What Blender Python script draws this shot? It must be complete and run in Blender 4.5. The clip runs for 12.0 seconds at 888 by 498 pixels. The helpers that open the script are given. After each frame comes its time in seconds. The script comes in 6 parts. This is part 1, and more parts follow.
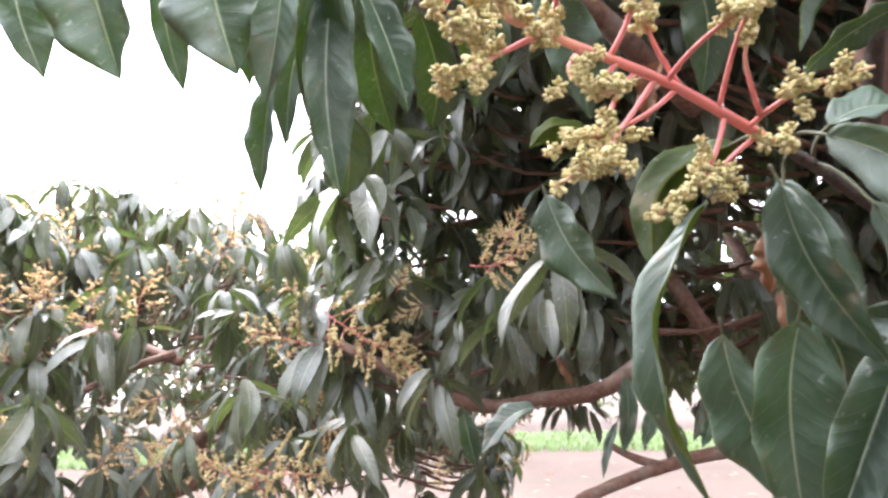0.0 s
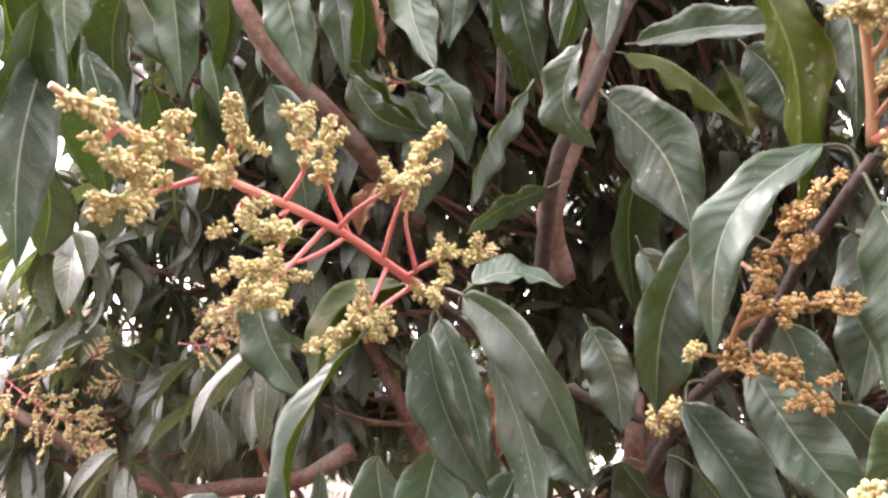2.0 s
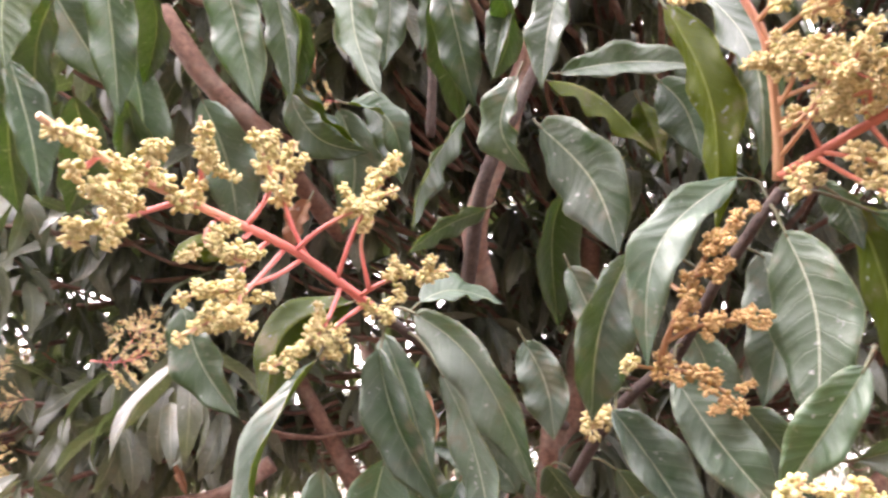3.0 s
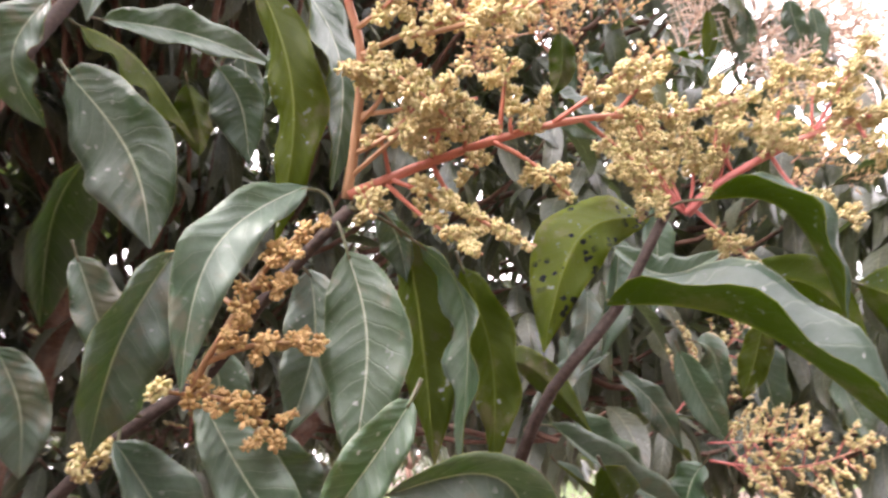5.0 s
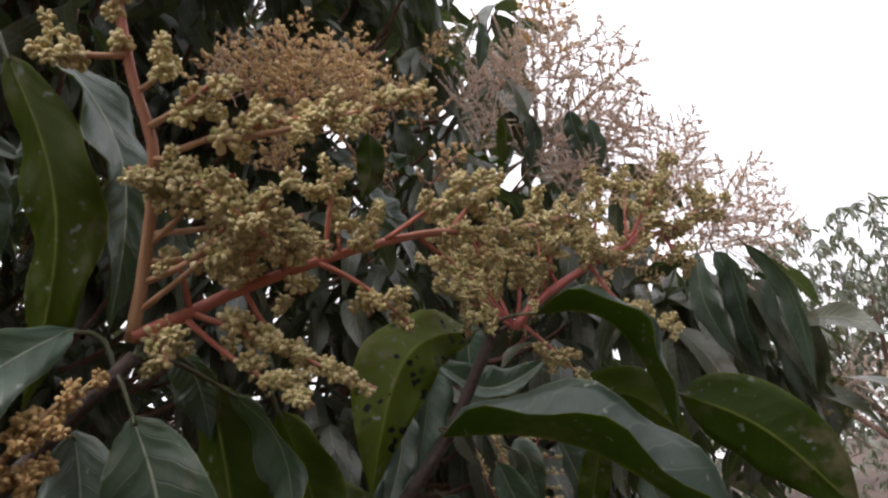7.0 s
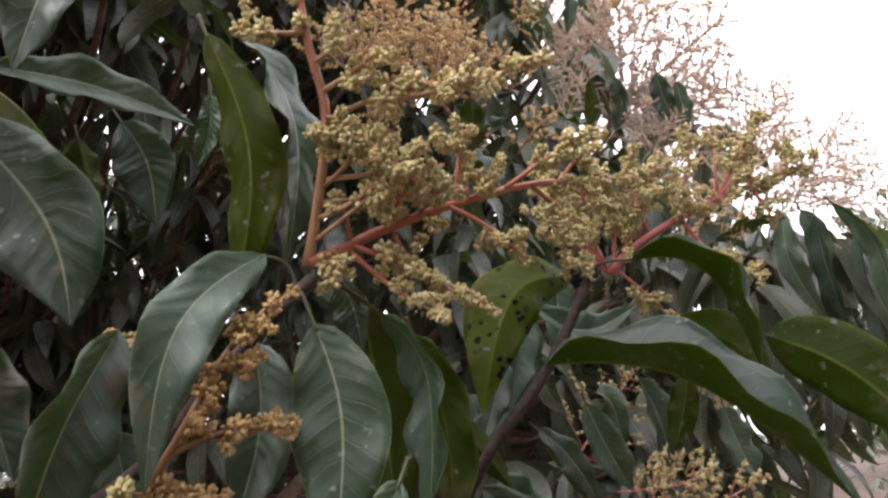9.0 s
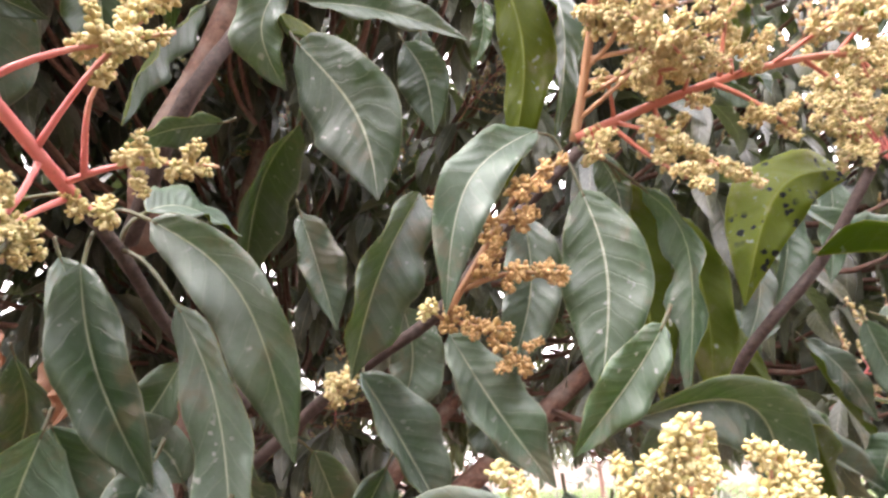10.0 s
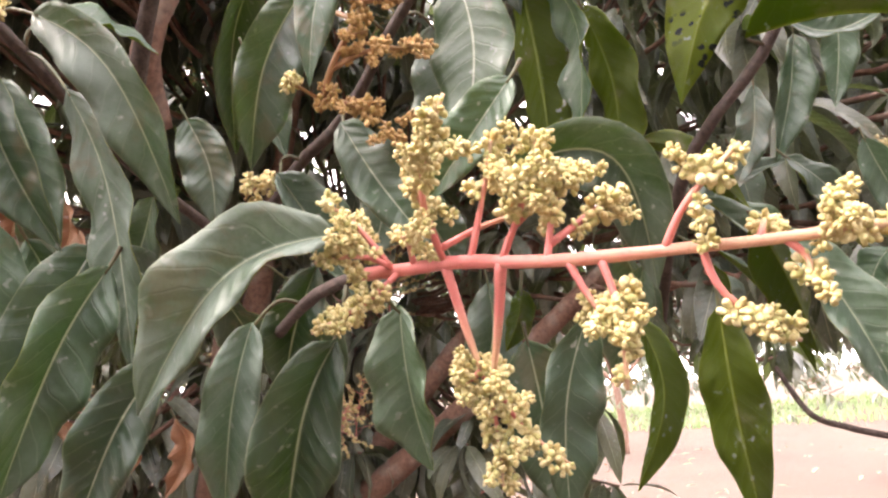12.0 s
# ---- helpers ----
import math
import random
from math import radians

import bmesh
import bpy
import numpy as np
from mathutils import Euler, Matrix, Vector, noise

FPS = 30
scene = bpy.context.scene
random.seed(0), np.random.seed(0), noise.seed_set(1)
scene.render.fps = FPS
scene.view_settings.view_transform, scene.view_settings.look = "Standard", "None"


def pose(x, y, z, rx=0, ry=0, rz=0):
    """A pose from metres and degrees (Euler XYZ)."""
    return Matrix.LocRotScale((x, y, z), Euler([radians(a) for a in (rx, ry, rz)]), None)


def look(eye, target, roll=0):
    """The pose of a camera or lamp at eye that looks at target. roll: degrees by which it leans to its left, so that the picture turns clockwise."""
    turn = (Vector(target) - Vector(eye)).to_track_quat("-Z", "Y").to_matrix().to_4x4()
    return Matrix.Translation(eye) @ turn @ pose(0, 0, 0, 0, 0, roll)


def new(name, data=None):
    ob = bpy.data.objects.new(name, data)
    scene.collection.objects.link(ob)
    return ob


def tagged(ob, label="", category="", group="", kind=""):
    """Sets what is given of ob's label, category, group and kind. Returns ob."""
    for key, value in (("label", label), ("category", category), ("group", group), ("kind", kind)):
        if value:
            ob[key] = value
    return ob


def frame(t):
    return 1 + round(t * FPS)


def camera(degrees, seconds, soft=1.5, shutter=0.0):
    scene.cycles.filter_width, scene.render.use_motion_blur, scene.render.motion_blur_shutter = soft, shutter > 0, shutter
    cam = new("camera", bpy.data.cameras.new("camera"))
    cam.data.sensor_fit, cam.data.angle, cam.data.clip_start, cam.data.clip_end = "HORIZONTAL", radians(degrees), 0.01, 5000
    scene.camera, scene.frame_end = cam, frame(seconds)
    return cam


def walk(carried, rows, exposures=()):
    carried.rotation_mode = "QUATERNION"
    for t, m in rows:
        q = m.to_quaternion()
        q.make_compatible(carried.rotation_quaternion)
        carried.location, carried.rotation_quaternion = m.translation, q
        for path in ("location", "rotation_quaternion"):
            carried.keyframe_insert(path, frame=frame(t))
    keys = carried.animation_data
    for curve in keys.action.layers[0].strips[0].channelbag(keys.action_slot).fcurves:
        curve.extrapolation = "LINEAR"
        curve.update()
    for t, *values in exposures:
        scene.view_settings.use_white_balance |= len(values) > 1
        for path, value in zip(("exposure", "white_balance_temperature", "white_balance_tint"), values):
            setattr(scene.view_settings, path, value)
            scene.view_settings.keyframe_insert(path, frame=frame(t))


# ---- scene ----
cam = camera(64.9, 12.0, soft=2.4, shutter=0.3)
# seconds, eye, Euler angles in degrees
ROWS = [
    (0, 0.045, 0.0106, 1.5775, 101.33, 1.33, 3.42),
    (0.5, 0.063, 0.0014, 1.5821, 102.08, -0.19, -2.44),
    (1, 0.09, -0.0137, 1.5845, 104.19, -1.91, -10.16),
    (1.5, 0.114, -0.0314, 1.5997, 105.77, -2.11, -16.57),
    (2, 0.1, -0.0379, 1.6125, 106.93, -1.36, -17.91),
    (2.5, 0.069, -0.056, 1.6127, 107.95, -0.1, -20.3),
    (3, 0.054, -0.053, 1.6128, 107.68, 0.88, -25.41),
    (3.5, 0.082, -0.0549, 1.6107, 107.61, 2.61, -35.47),
    (3.7, 0.09, -0.0529, 1.6108, 107.07, 3.23, -39.28),
    (5.3, 0.085, 0.0629, 1.6409, 107.48, 3.06, -72.68),
    (5.5, 0.115, 0.0759, 1.6414, 108.47, 2.44, -76.93),
    (6, 0.152, 0.0743, 1.7014, 109.29, 5.32, -83.87),
    (6.5, 0.142, 0.0775, 1.6966, 109.22, 8.54, -83.35),
    (7, 0.14, 0.0785, 1.6956, 111.25, 11.08, -82.59),
    (7.2, 0.134, 0.0742, 1.7044, 110.23, 10.29, -82.17),
    (9, 0.068, 0.1092, 1.6589, 109.49, 8.68, -77.23),
    (9.5, 0.06, 0.1094, 1.6089, 108.09, 6.93, -69.59),
    (10, 0.035, 0.1171, 1.5922, 107.19, 2.41, -58.08),
    (10.5, 0.035, 0.0692, 1.5881, 105.62, 4.09, -55.24),
    (11, 0.049, 0.0065, 1.5353, 103.84, 1.99, -52.75),
    (11.5, 0.105, -0.0204, 1.4851, 101.12, 1.98, -48.73),
    (12, 0.12, -0.0038, 1.4728, 101.74, 3.87, -49.53),
]
EXPOSURES = [(0.0, 1.52, 6000, 16), (1.5, 1.5, 6400, 24), (2.5, 1.85, 6650, 27), (3.7, 2.0, 6650, 27), (5.4, 1.12, 6500, 21), (6.0, 0.4, 6400, 18), (6.5, -0.4, 6350, 17), (7.2, -0.65, 6350, 16),
             (8.8, -0.15, 6350, 16), (9.5, 0.85, 6450, 18), (10.2, 1.85, 6600, 24), (11.0, 1.9, 6700, 22), (12.0, 1.64, 6900, 22)]
walk(cam, [(r[0], pose(*r[1:])) for r in ROWS], EXPOSURES)

# ---- sky and sun: bright dry-season haze ----
SUN_ELEVATION, SUN_AZIMUTH = 52.0, -45.0      # degrees; azimuth from +y towards +x
world = bpy.data.worlds.new("hazy_sky")
scene.world = world
world.use_nodes = True
wn = world.node_tree
wn.nodes.clear()
sky = wn.nodes.new("ShaderNodeTexSky")
sky.sky_type = "NISHITA"
sky.sun_disc = False
sky.sun_elevation = radians(SUN_ELEVATION)
sky.sun_rotation = radians(SUN_AZIMUTH)
sky.air_density, sky.dust_density, sky.ozone_density = 1.0, 4.0, 0.6
pale = wn.nodes.new("ShaderNodeHueSaturation")
pale.inputs["Saturation"].default_value = 0.45
back = wn.nodes.new("ShaderNodeBackground")
back.inputs["Strength"].default_value = 0.10
wout = wn.nodes.new("ShaderNodeOutputWorld")
wn.links.new(sky.outputs[0], pale.inputs["Color"])
wn.links.new(pale.outputs[0], back.inputs["Color"])
haze = wn.nodes.new("ShaderNodeBackground")      # even white glow of the haze
haze.inputs["Color"].default_value = (1.0, 0.98, 0.975, 1)
haze.inputs["Strength"].default_value = 2.4
both = wn.nodes.new("ShaderNodeAddShader")
wn.links.new(back.outputs[0], both.inputs[0])
wn.links.new(haze.outputs[0], both.inputs[1])
wn.links.new(both.outputs[0], wout.inputs["Surface"])

sun = new("sun", bpy.data.lights.new("sun", "SUN"))
sun.data.energy = 1.7
sun.data.angle = radians(11)
sun.data.color = (1.0, 0.95, 0.87)
sa, se = radians(SUN_AZIMUTH), radians(SUN_ELEVATION)
sun.matrix_world = look((20 * math.sin(sa) * math.cos(se), 20 * math.cos(sa) * math.cos(se), 20 * math.sin(se)), (0, 0, 0))

# ---- materials ----
class Nodes:
    """Short hand for a node material."""

    def __init__(self, name):
        self.mat = bpy.data.materials.new(name)
        self.mat.use_nodes = True
        self.nt = self.mat.node_tree
        self.nt.nodes.clear()
        self.out = self.nt.nodes.new("ShaderNodeOutputMaterial")

    def add(self, kind, **values):
        n = self.nt.nodes.new(kind)
        for key, value in values.items():
            n.inputs[key.replace("_", " ")].default_value = value
        return n

    def link(self, a, b):
        self.nt.links.new(a, b)

    def math(self, op, a, b=0.0, clamp=False):
        n = self.nt.nodes.new("ShaderNodeMath")
        n.operation, n.use_clamp = op, clamp
        for i, v in enumerate((a, b)):
            if isinstance(v, (int, float)):
                n.inputs[i].default_value = v
            else:
                self.link(v, n.inputs[i])
        return n.outputs[0]

    def mix(self, fac, a, b):
        n = self.nt.nodes.new("ShaderNodeMix")
        n.data_type = "RGBA"
        for slot, v in ((0, fac), (6, a), (7, b)):
            if isinstance(v, (int, float)):
                n.inputs[slot].default_value = v
            elif isinstance(v, tuple):
                n.inputs[slot].default_value = (*v, 1)
            else:
                self.link(v, n.inputs[slot])
        return n.outputs[2]

    def span(self, v, lo, hi, a=0.0, b=1.0):
        n = self.nt.nodes.new("ShaderNodeMapRange")
        for i, w in enumerate((v, lo, hi, a, b)):
            if isinstance(w, (int, float)):
                n.inputs[i].default_value = w
            else:
                self.link(w, n.inputs[i])
        return n.outputs[0]

    def noise(self, scale, detail=3.0, rough=0.55, vec=None):
        n = self.add("ShaderNodeTexNoise", Scale=scale, Detail=detail, Roughness=rough)
        if vec is not None:
            self.link(vec, n.inputs["Vector"])
        return n.outputs["Fac"]

    def place(self):
        return self.nt.nodes.new("ShaderNodeNewGeometry").outputs["Position"]

    def bump(self, height, strength, distance):
        n = self.add("ShaderNodeBump", Strength=strength, Distance=distance)
        self.link(height, n.inputs["Height"])
        return n.outputs["Normal"]

    def surface(self, colour, rough, normal=None, translucent=None, share=0.0, spec=0.5, metal=0.0):
        p = self.add("ShaderNodeBsdfPrincipled")
        for slot, v in (("Base Color", colour), ("Roughness", rough), ("Specular IOR Level", spec), ("Metallic", metal)):
            if isinstance(v, (int, float)):
                p.inputs[slot].default_value = v
            elif isinstance(v, tuple):
                p.inputs[slot].default_value = (*v, 1)
            else:
                self.link(v, p.inputs[slot])
        if normal is not None:
            self.link(normal, p.inputs["Normal"])
        end = p.outputs[0]
        if translucent is not None:
            tr = self.add("ShaderNodeBsdfTranslucent")
            if isinstance(translucent, tuple):
                tr.inputs["Color"].default_value = (*translucent, 1)
            else:
                self.link(translucent, tr.inputs["Color"])
            if share > 0:
                m = self.add("ShaderNodeMixShader", Fac=share)
                self.link(end, m.inputs[1])
                self.link(tr.outputs[0], m.inputs[2])
            else:      # light let through on top of a dark blade
                m = self.nt.nodes.new("ShaderNodeAddShader")
                self.link(end, m.inputs[0])
                self.link(tr.outputs[0], m.inputs[1])
            end = m.outputs[0]
        self.link(end, self.out.inputs["Surface"])
        return self.mat


def leaf_material(name, deep, bright, rib, dust_sheen, glow, share, rough, single=False, spots=0.0, spec=0.5):
    """Leaf blade: the UV's x runs along the blade, y across it with the midrib at 0.5."""
    k = Nodes(name)
    uv = k.nt.nodes.new("ShaderNodeUVMap").outputs[0]
    sep = k.nt.nodes.new("ShaderNodeSeparateXYZ")
    k.link(uv, sep.inputs[0])
    along, across = sep.outputs[0], k.math("ABSOLUTE", k.math("SUBTRACT", sep.outputs[1], 0.5))
    if single:
        chance = k.nt.nodes.new("ShaderNodeNewGeometry").outputs["Random Per Island"]
    else:
        chance = k.nt.nodes.new("ShaderNodeObjectInfo").outputs["Random"]
    pos = k.place()
    broad = k.noise(17, 3, 0.6, pos)
    fine = k.noise(260, 4, 0.6, pos)
    tone = k.math("ADD", k.math("MULTIPLY", broad, 0.7), k.math("MULTIPLY", chance, 0.5))
    col = k.mix(k.span(tone, 0.45, 0.8), deep, bright)
    fresh = k.span(k.math("FRACT", k.math("MULTIPLY", chance, 7.3)), 0.72, 1.0, 0.0, 0.35)
    col = k.mix(fresh, col, (bright[0] * 1.5, bright[1] * 1.35, bright[2] * 0.8))
    # side veins run forward from the midrib
    wob = k.math("MULTIPLY", k.noise(28, 2, 0.5, pos), 0.14)
    phase = k.math("MULTIPLY", k.math("SUBTRACT", k.math("ADD", along, wob), k.math("MULTIPLY", across, 0.3)), 11 * 2 * math.pi)
    wave = k.math("SINE", phase)
    vein = k.span(wave, 0.93, 1.0)
    grain = k.span(fine, 0.3, 0.7, 0.0, 0.45)
    col = k.mix(grain, col, (deep[0] * 0.7, deep[1] * 0.7, deep[2] * 0.7))
    col = k.mix(k.math("MULTIPLY", vein, 0.13), col, rib)
    # patchy film: settled dust, its pale patches also painted in for sky sheen
    film = k.math("MULTIPLY", k.span(k.noise(12, 6, 0.75, pos), 0.36, 0.64, 0.0, 1.0), k.span(k.math("FRACT", k.math("MULTIPLY", chance, 3.7)), 0.0, 1.0, 0.25 * dust_sheen, 1.7 * dust_sheen))
    col = k.mix(film, col, (0.265, 0.305, 0.275))
    speck = k.span(k.noise(135, 1.5, 0.5, pos), 0.66, 0.72)
    col = k.mix(k.math("MULTIPLY", speck, k.span(k.noise(26, 2, 0.5, pos), 0.42, 0.62, 0.0, 0.45)), col, (0.5, 0.5, 0.46))
    brown = k.span(k.math("MULTIPLY", k.noise(60, 3, 0.6, pos), k.noise(14, 1, 0.5, pos)), 0.31, 0.40)
    col = k.mix(k.math("MULTIPLY", brown, 0.55), col, (0.11, 0.085, 0.055))
    ribline = k.span(across, 0.008, 0.019, 1.0, 0.0)
    col = k.mix(k.math("MULTIPLY", ribline, 0.68), col, rib)
    margin = k.span(across, 0.478, 0.495)
    col = k.mix(k.math("MULTIPLY", margin, 0.4), col, rib)
    glowing = k.mix(film, k.mix(k.math("MULTIPLY", ribline, 0.5), glow, rib), (glow[0] * 0.6, glow[1] * 0.55, glow[2] * 0.8))
    if spots:
        cell = k.add("ShaderNodeTexVoronoi", Scale=88.0)
        k.link(pos, cell.inputs["Vector"])
        ragged = k.math("ADD", cell.outputs["Distance"], k.math("MULTIPLY", k.noise(220, 2, 0.5, pos), 0.45))
        blot = k.span(ragged, 0.50, 0.57, 1.0, 0.0)
        where = k.span(k.noise(19, 1, 0.5, pos), 0.44, 0.52)
        col = k.mix(k.math("MULTIPLY", blot, where), col, (0.012, 0.014, 0.008))
        glowing = k.mix(k.math("MULTIPLY", blot, where), glowing, (0.02, 0.02, 0.01))
    quilt = k.span(wave, -1, 1)
    height = k.math("ADD", k.math("MULTIPLY", k.math("MULTIPLY", quilt, broad), 1.1), k.math("MULTIPLY", fine, 0.35))
    height = k.math("SUBTRACT", height, k.math("MULTIPLY", vein, 0.25))
    normal = k.bump(height, 0.42, 0.0019)
    shine = k.math("ADD", rough, k.math("ADD", k.math("MULTIPLY", film, 0.3), k.math("MULTIPLY", fine, 0.12)))
    return k.surface(col, shine, normal, glowing, share, spec)


LEAF_TOP = leaf_material("leaf_upper_side", (0.009, 0.028, 0.013), (0.037, 0.078, 0.040), (0.32, 0.36, 0.24), 0.27, (0.040, 0.085, 0.016), 0.0, 0.36, spec=0.6)
LEAF_UNDER = leaf_material("leaf_lower_side", (0.013, 0.024, 0.0015), (0.033, 0.046, 0.002), (0.15, 0.17, 0.04), 0.03, (0.165, 0.175, 0.004), 0.0, 0.5, spec=0.12)
LEAF_SPOTTED = leaf_material("leaf_blotched_side", (0.028, 0.040, 0.002), (0.050, 0.060, 0.003), (0.17, 0.19, 0.04), 0.03, (0.26, 0.29, 0.006), 0.0, 0.5, spots=1.0, spec=0.12)
# crown leaf has a paler tone and film that paint in hazy light
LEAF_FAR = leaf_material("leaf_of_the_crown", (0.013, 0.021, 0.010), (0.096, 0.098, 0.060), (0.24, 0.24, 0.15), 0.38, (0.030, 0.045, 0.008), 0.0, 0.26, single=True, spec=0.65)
LEAF_DRY = leaf_material("leaf_dried", (0.16, 0.07, 0.03), (0.28, 0.13, 0.06), (0.3, 0.2, 0.1), 0.3, (0.15, 0.06, 0.02), 0.0, 0.55, single=True)


def bark_material(name, dark, light, scale, lichen=0.5):
    k = Nodes(name)
    pos = k.place()
    streak = k.noise(scale, 5, 0.65, pos)
    coarse = k.noise(scale * 0.17, 3, 0.6, pos)
    col = k.mix(k.span(streak, 0.3, 0.7), dark, light)
    col = k.mix(k.span(coarse, 0.5, 0.75, 0.0, lichen), col, (0.30, 0.27, 0.23))
    return k.surface(col, 0.8, k.bump(streak, 0.6, 0.002))


BARK = bark_material("bark", (0.085, 0.042, 0.030), (0.23, 0.125, 0.085), 90)
TWIG = bark_material("twig_bark", (0.030, 0.021, 0.018), (0.095, 0.062, 0.05), 220, 0.2)


def stalk_material(name, base, tip):
    """Flower stalk whose colour runs from base to tip along the UV's x."""
    k = Nodes(name)
    sep = k.nt.nodes.new("ShaderNodeSeparateXYZ")
    k.link(k.nt.nodes.new("ShaderNodeUVMap").outputs[0], sep.inputs[0])
    pos = k.place()
    soft = k.noise(120, 3, 0.6, pos)
    t = k.math("ADD", sep.outputs[0], k.math("MULTIPLY", k.math("SUBTRACT", soft, 0.5), 0.5))
    col = k.mix(k.span(t, 0.35, 0.95), base, tip)
    col = k.mix(k.span(k.noise(420, 2, 0.5, pos), 0.6, 0.7, 0.0, 0.35), col, (0.30, 0.14, 0.07))
    return k.surface(col, 0.5, k.bump(soft, 0.3, 0.0006), (0.8, 0.3, 0.2), 0.12)


STALK_PINK = stalk_material("stalk_pink", (0.64, 0.205, 0.185), (0.60, 0.41, 0.25))
STALK_RED = stalk_material("stalk_red", (0.52, 0.17, 0.11), (0.57, 0.31, 0.20))
STALK_TAN = stalk_material("stalk_tan_pink", (0.58, 0.34, 0.24), (0.62, 0.46, 0.30))
STALK_RUST = stalk_material("stalk_tan_to_red", (0.42, 0.24, 0.13), (0.50, 0.17, 0.12))
# farther stalks: pink lightened so the colour carries their backlit brightness
STALK_FAR = stalk_material("stalk_pale_pink_backlit", (0.80, 0.58, 0.44), (0.82, 0.66, 0.48))
STALK_DRY = stalk_material("stalk_orange_brown", (0.32, 0.17, 0.08), (0.36, 0.25, 0.11))
STALK_GREEN = stalk_material("leaf_stalk_green", (0.055, 0.065, 0.03), (0.09, 0.11, 0.045))


def bud_material(name, dark, light, green, glow, share=0.14):
    """Closed buds: each its own tone, some still green, with paler tips."""
    k = Nodes(name)
    pos = k.place()
    chance = k.nt.nodes.new("ShaderNodeNewGeometry").outputs["Random Per Island"]
    mottled = k.noise(420, 3, 0.65, pos)
    t = k.math("ADD", k.math("MULTIPLY", chance, 0.45), k.math("MULTIPLY", mottled, 0.75))
    col = k.mix(k.span(t, 0.32, 0.85), dark, light)
    unripe = k.span(k.math("FRACT", k.math("MULTIPLY", chance, 5.7)), 0.55, 0.9, 0.0, 0.75)
    col = k.mix(unripe, col, green)
    pale = k.span(k.noise(900, 2, 0.5, pos), 0.58, 0.68, 0.0, 0.5)
    col = k.mix(pale, col, (light[0] * 1.05, light[1] * 1.08, light[2] * 1.3))
    return k.surface(col, 0.6, k.bump(mottled, 0.8, 0.0012), glow, share)


BUD = bud_material("bud_yellow", (0.43, 0.31, 0.10), (0.76, 0.68, 0.38), (0.44, 0.44, 0.16), (0.7, 0.56, 0.17))
BUD_OLIVE = bud_material("bud_olive_yellow", (0.48, 0.35, 0.13), (0.86, 0.74, 0.43), (0.46, 0.46, 0.17), (0.65, 0.5, 0.14))
BUD_DRY = bud_material("bud_orange_brown", (0.36, 0.19, 0.07), (0.72, 0.50, 0.23), (0.46, 0.34, 0.12), (0.6, 0.32, 0.1))
BUD_TAN = bud_material("bud_tan", (0.68, 0.49, 0.26), (0.95, 0.82, 0.56), (0.66, 0.56, 0.28), (0.92, 0.74, 0.42), 0.45)
# farther buds: paler, more translucent copy with backlight put into the colour
BUD_FAR = bud_material("bud_pinkish_backlit", (0.66, 0.54, 0.48), (0.90, 0.80, 0.72), (0.66, 0.59, 0.50), (0.97, 0.88, 0.80), 0.65)


def ground_material():
    k = Nodes("dry_soil")
    pos = k.place()
    big, mid, small = k.noise(0.35, 4, 0.6, pos), k.noise(4, 5, 0.65, pos), k.noise(60, 4, 0.6, pos)
    col = k.mix(k.span(big, 0.35, 0.65), (0.074, 0.046, 0.033), (0.106, 0.068, 0.050))
    wide = k.nt.nodes.new("ShaderNodeMapping")
    wide.inputs["Scale"].default_value = (0.12, 1.0, 1.0)
    wide.inputs["Rotation"].default_value = (0, 0, 0.6)
    k.link(pos, wide.inputs["Vector"])
    band = k.noise(0.9, 4, 0.6, wide.outputs[0])
    col = k.mix(k.span(band, 0.45, 0.65, 0.0, 0.55), col, (0.066, 0.052, 0.033))
    col = k.mix(k.span(mid, 0.45, 0.75, 0.0, 0.6), col, (0.088, 0.057, 0.042))
    col = k.mix(k.span(small, 0.55, 0.75, 0.0, 0.5), col, (0.076, 0.053, 0.035))
    return k.surface(col, 0.9, k.bump(k.math("ADD", mid, small), 0.7, 0.03))


SOIL = ground_material()


def grass_material():
    k = Nodes("young_crop")
    chance = k.nt.nodes.new("ShaderNodeNewGeometry").outputs["Random Per Island"]
    col = k.mix(chance, (0.17, 0.21, 0.13), (0.26, 0.30, 0.20))
    return k.surface(col, 0.6, None, (0.2, 0.35, 0.06), 0.3)


CROP = grass_material()

# ---- builders ----
TREE_BASE = Vector((1.35, 2.0, 0.0))


def thing(name, at, label, category, group="", kind=""):
    ob = new(name)
    ob.location = at
    return tagged(ob, label, category, group, kind)


def mesh_of(name, verts, faces, material, uvs=None, slots=None, smooth=True):
    me = bpy.data.meshes.new(name)
    me.from_pydata([tuple(v) for v in verts], [], faces)
    for m in (material if isinstance(material, (list, tuple)) else (material,)):
        me.materials.append(m)
    if uvs is not None:
        layer = me.uv_layers.new(name="UVMap")
        loops = np.empty(len(me.loops), dtype=np.int32)
        me.loops.foreach_get("vertex_index", loops)
        layer.data.foreach_set("uv", np.asarray(uvs, dtype=np.float32)[loops].ravel())
    if slots is not None:
        me.polygons.foreach_set("material_index", np.asarray(slots, dtype=np.int32))
    me.polygons.foreach_set("use_smooth", np.full(len(me.polygons), smooth))
    me.update()
    return me


def part(name, me, parent, at=None, label="", kind=""):
    """One mesh object under a thing or a part, placed in the world at that point or pose."""
    ob = new(name, me)
    ob.parent = parent
    m = at if isinstance(at, Matrix) else Matrix.Translation(at if at is not None else (0, 0, 0))
    back = Matrix.Translation(parent.location)
    if parent.parent:
        back = Matrix.Translation(parent.parent.location) @ back
    ob.matrix_basis = back.inverted() @ m
    return tagged(ob, label=label, kind=kind)


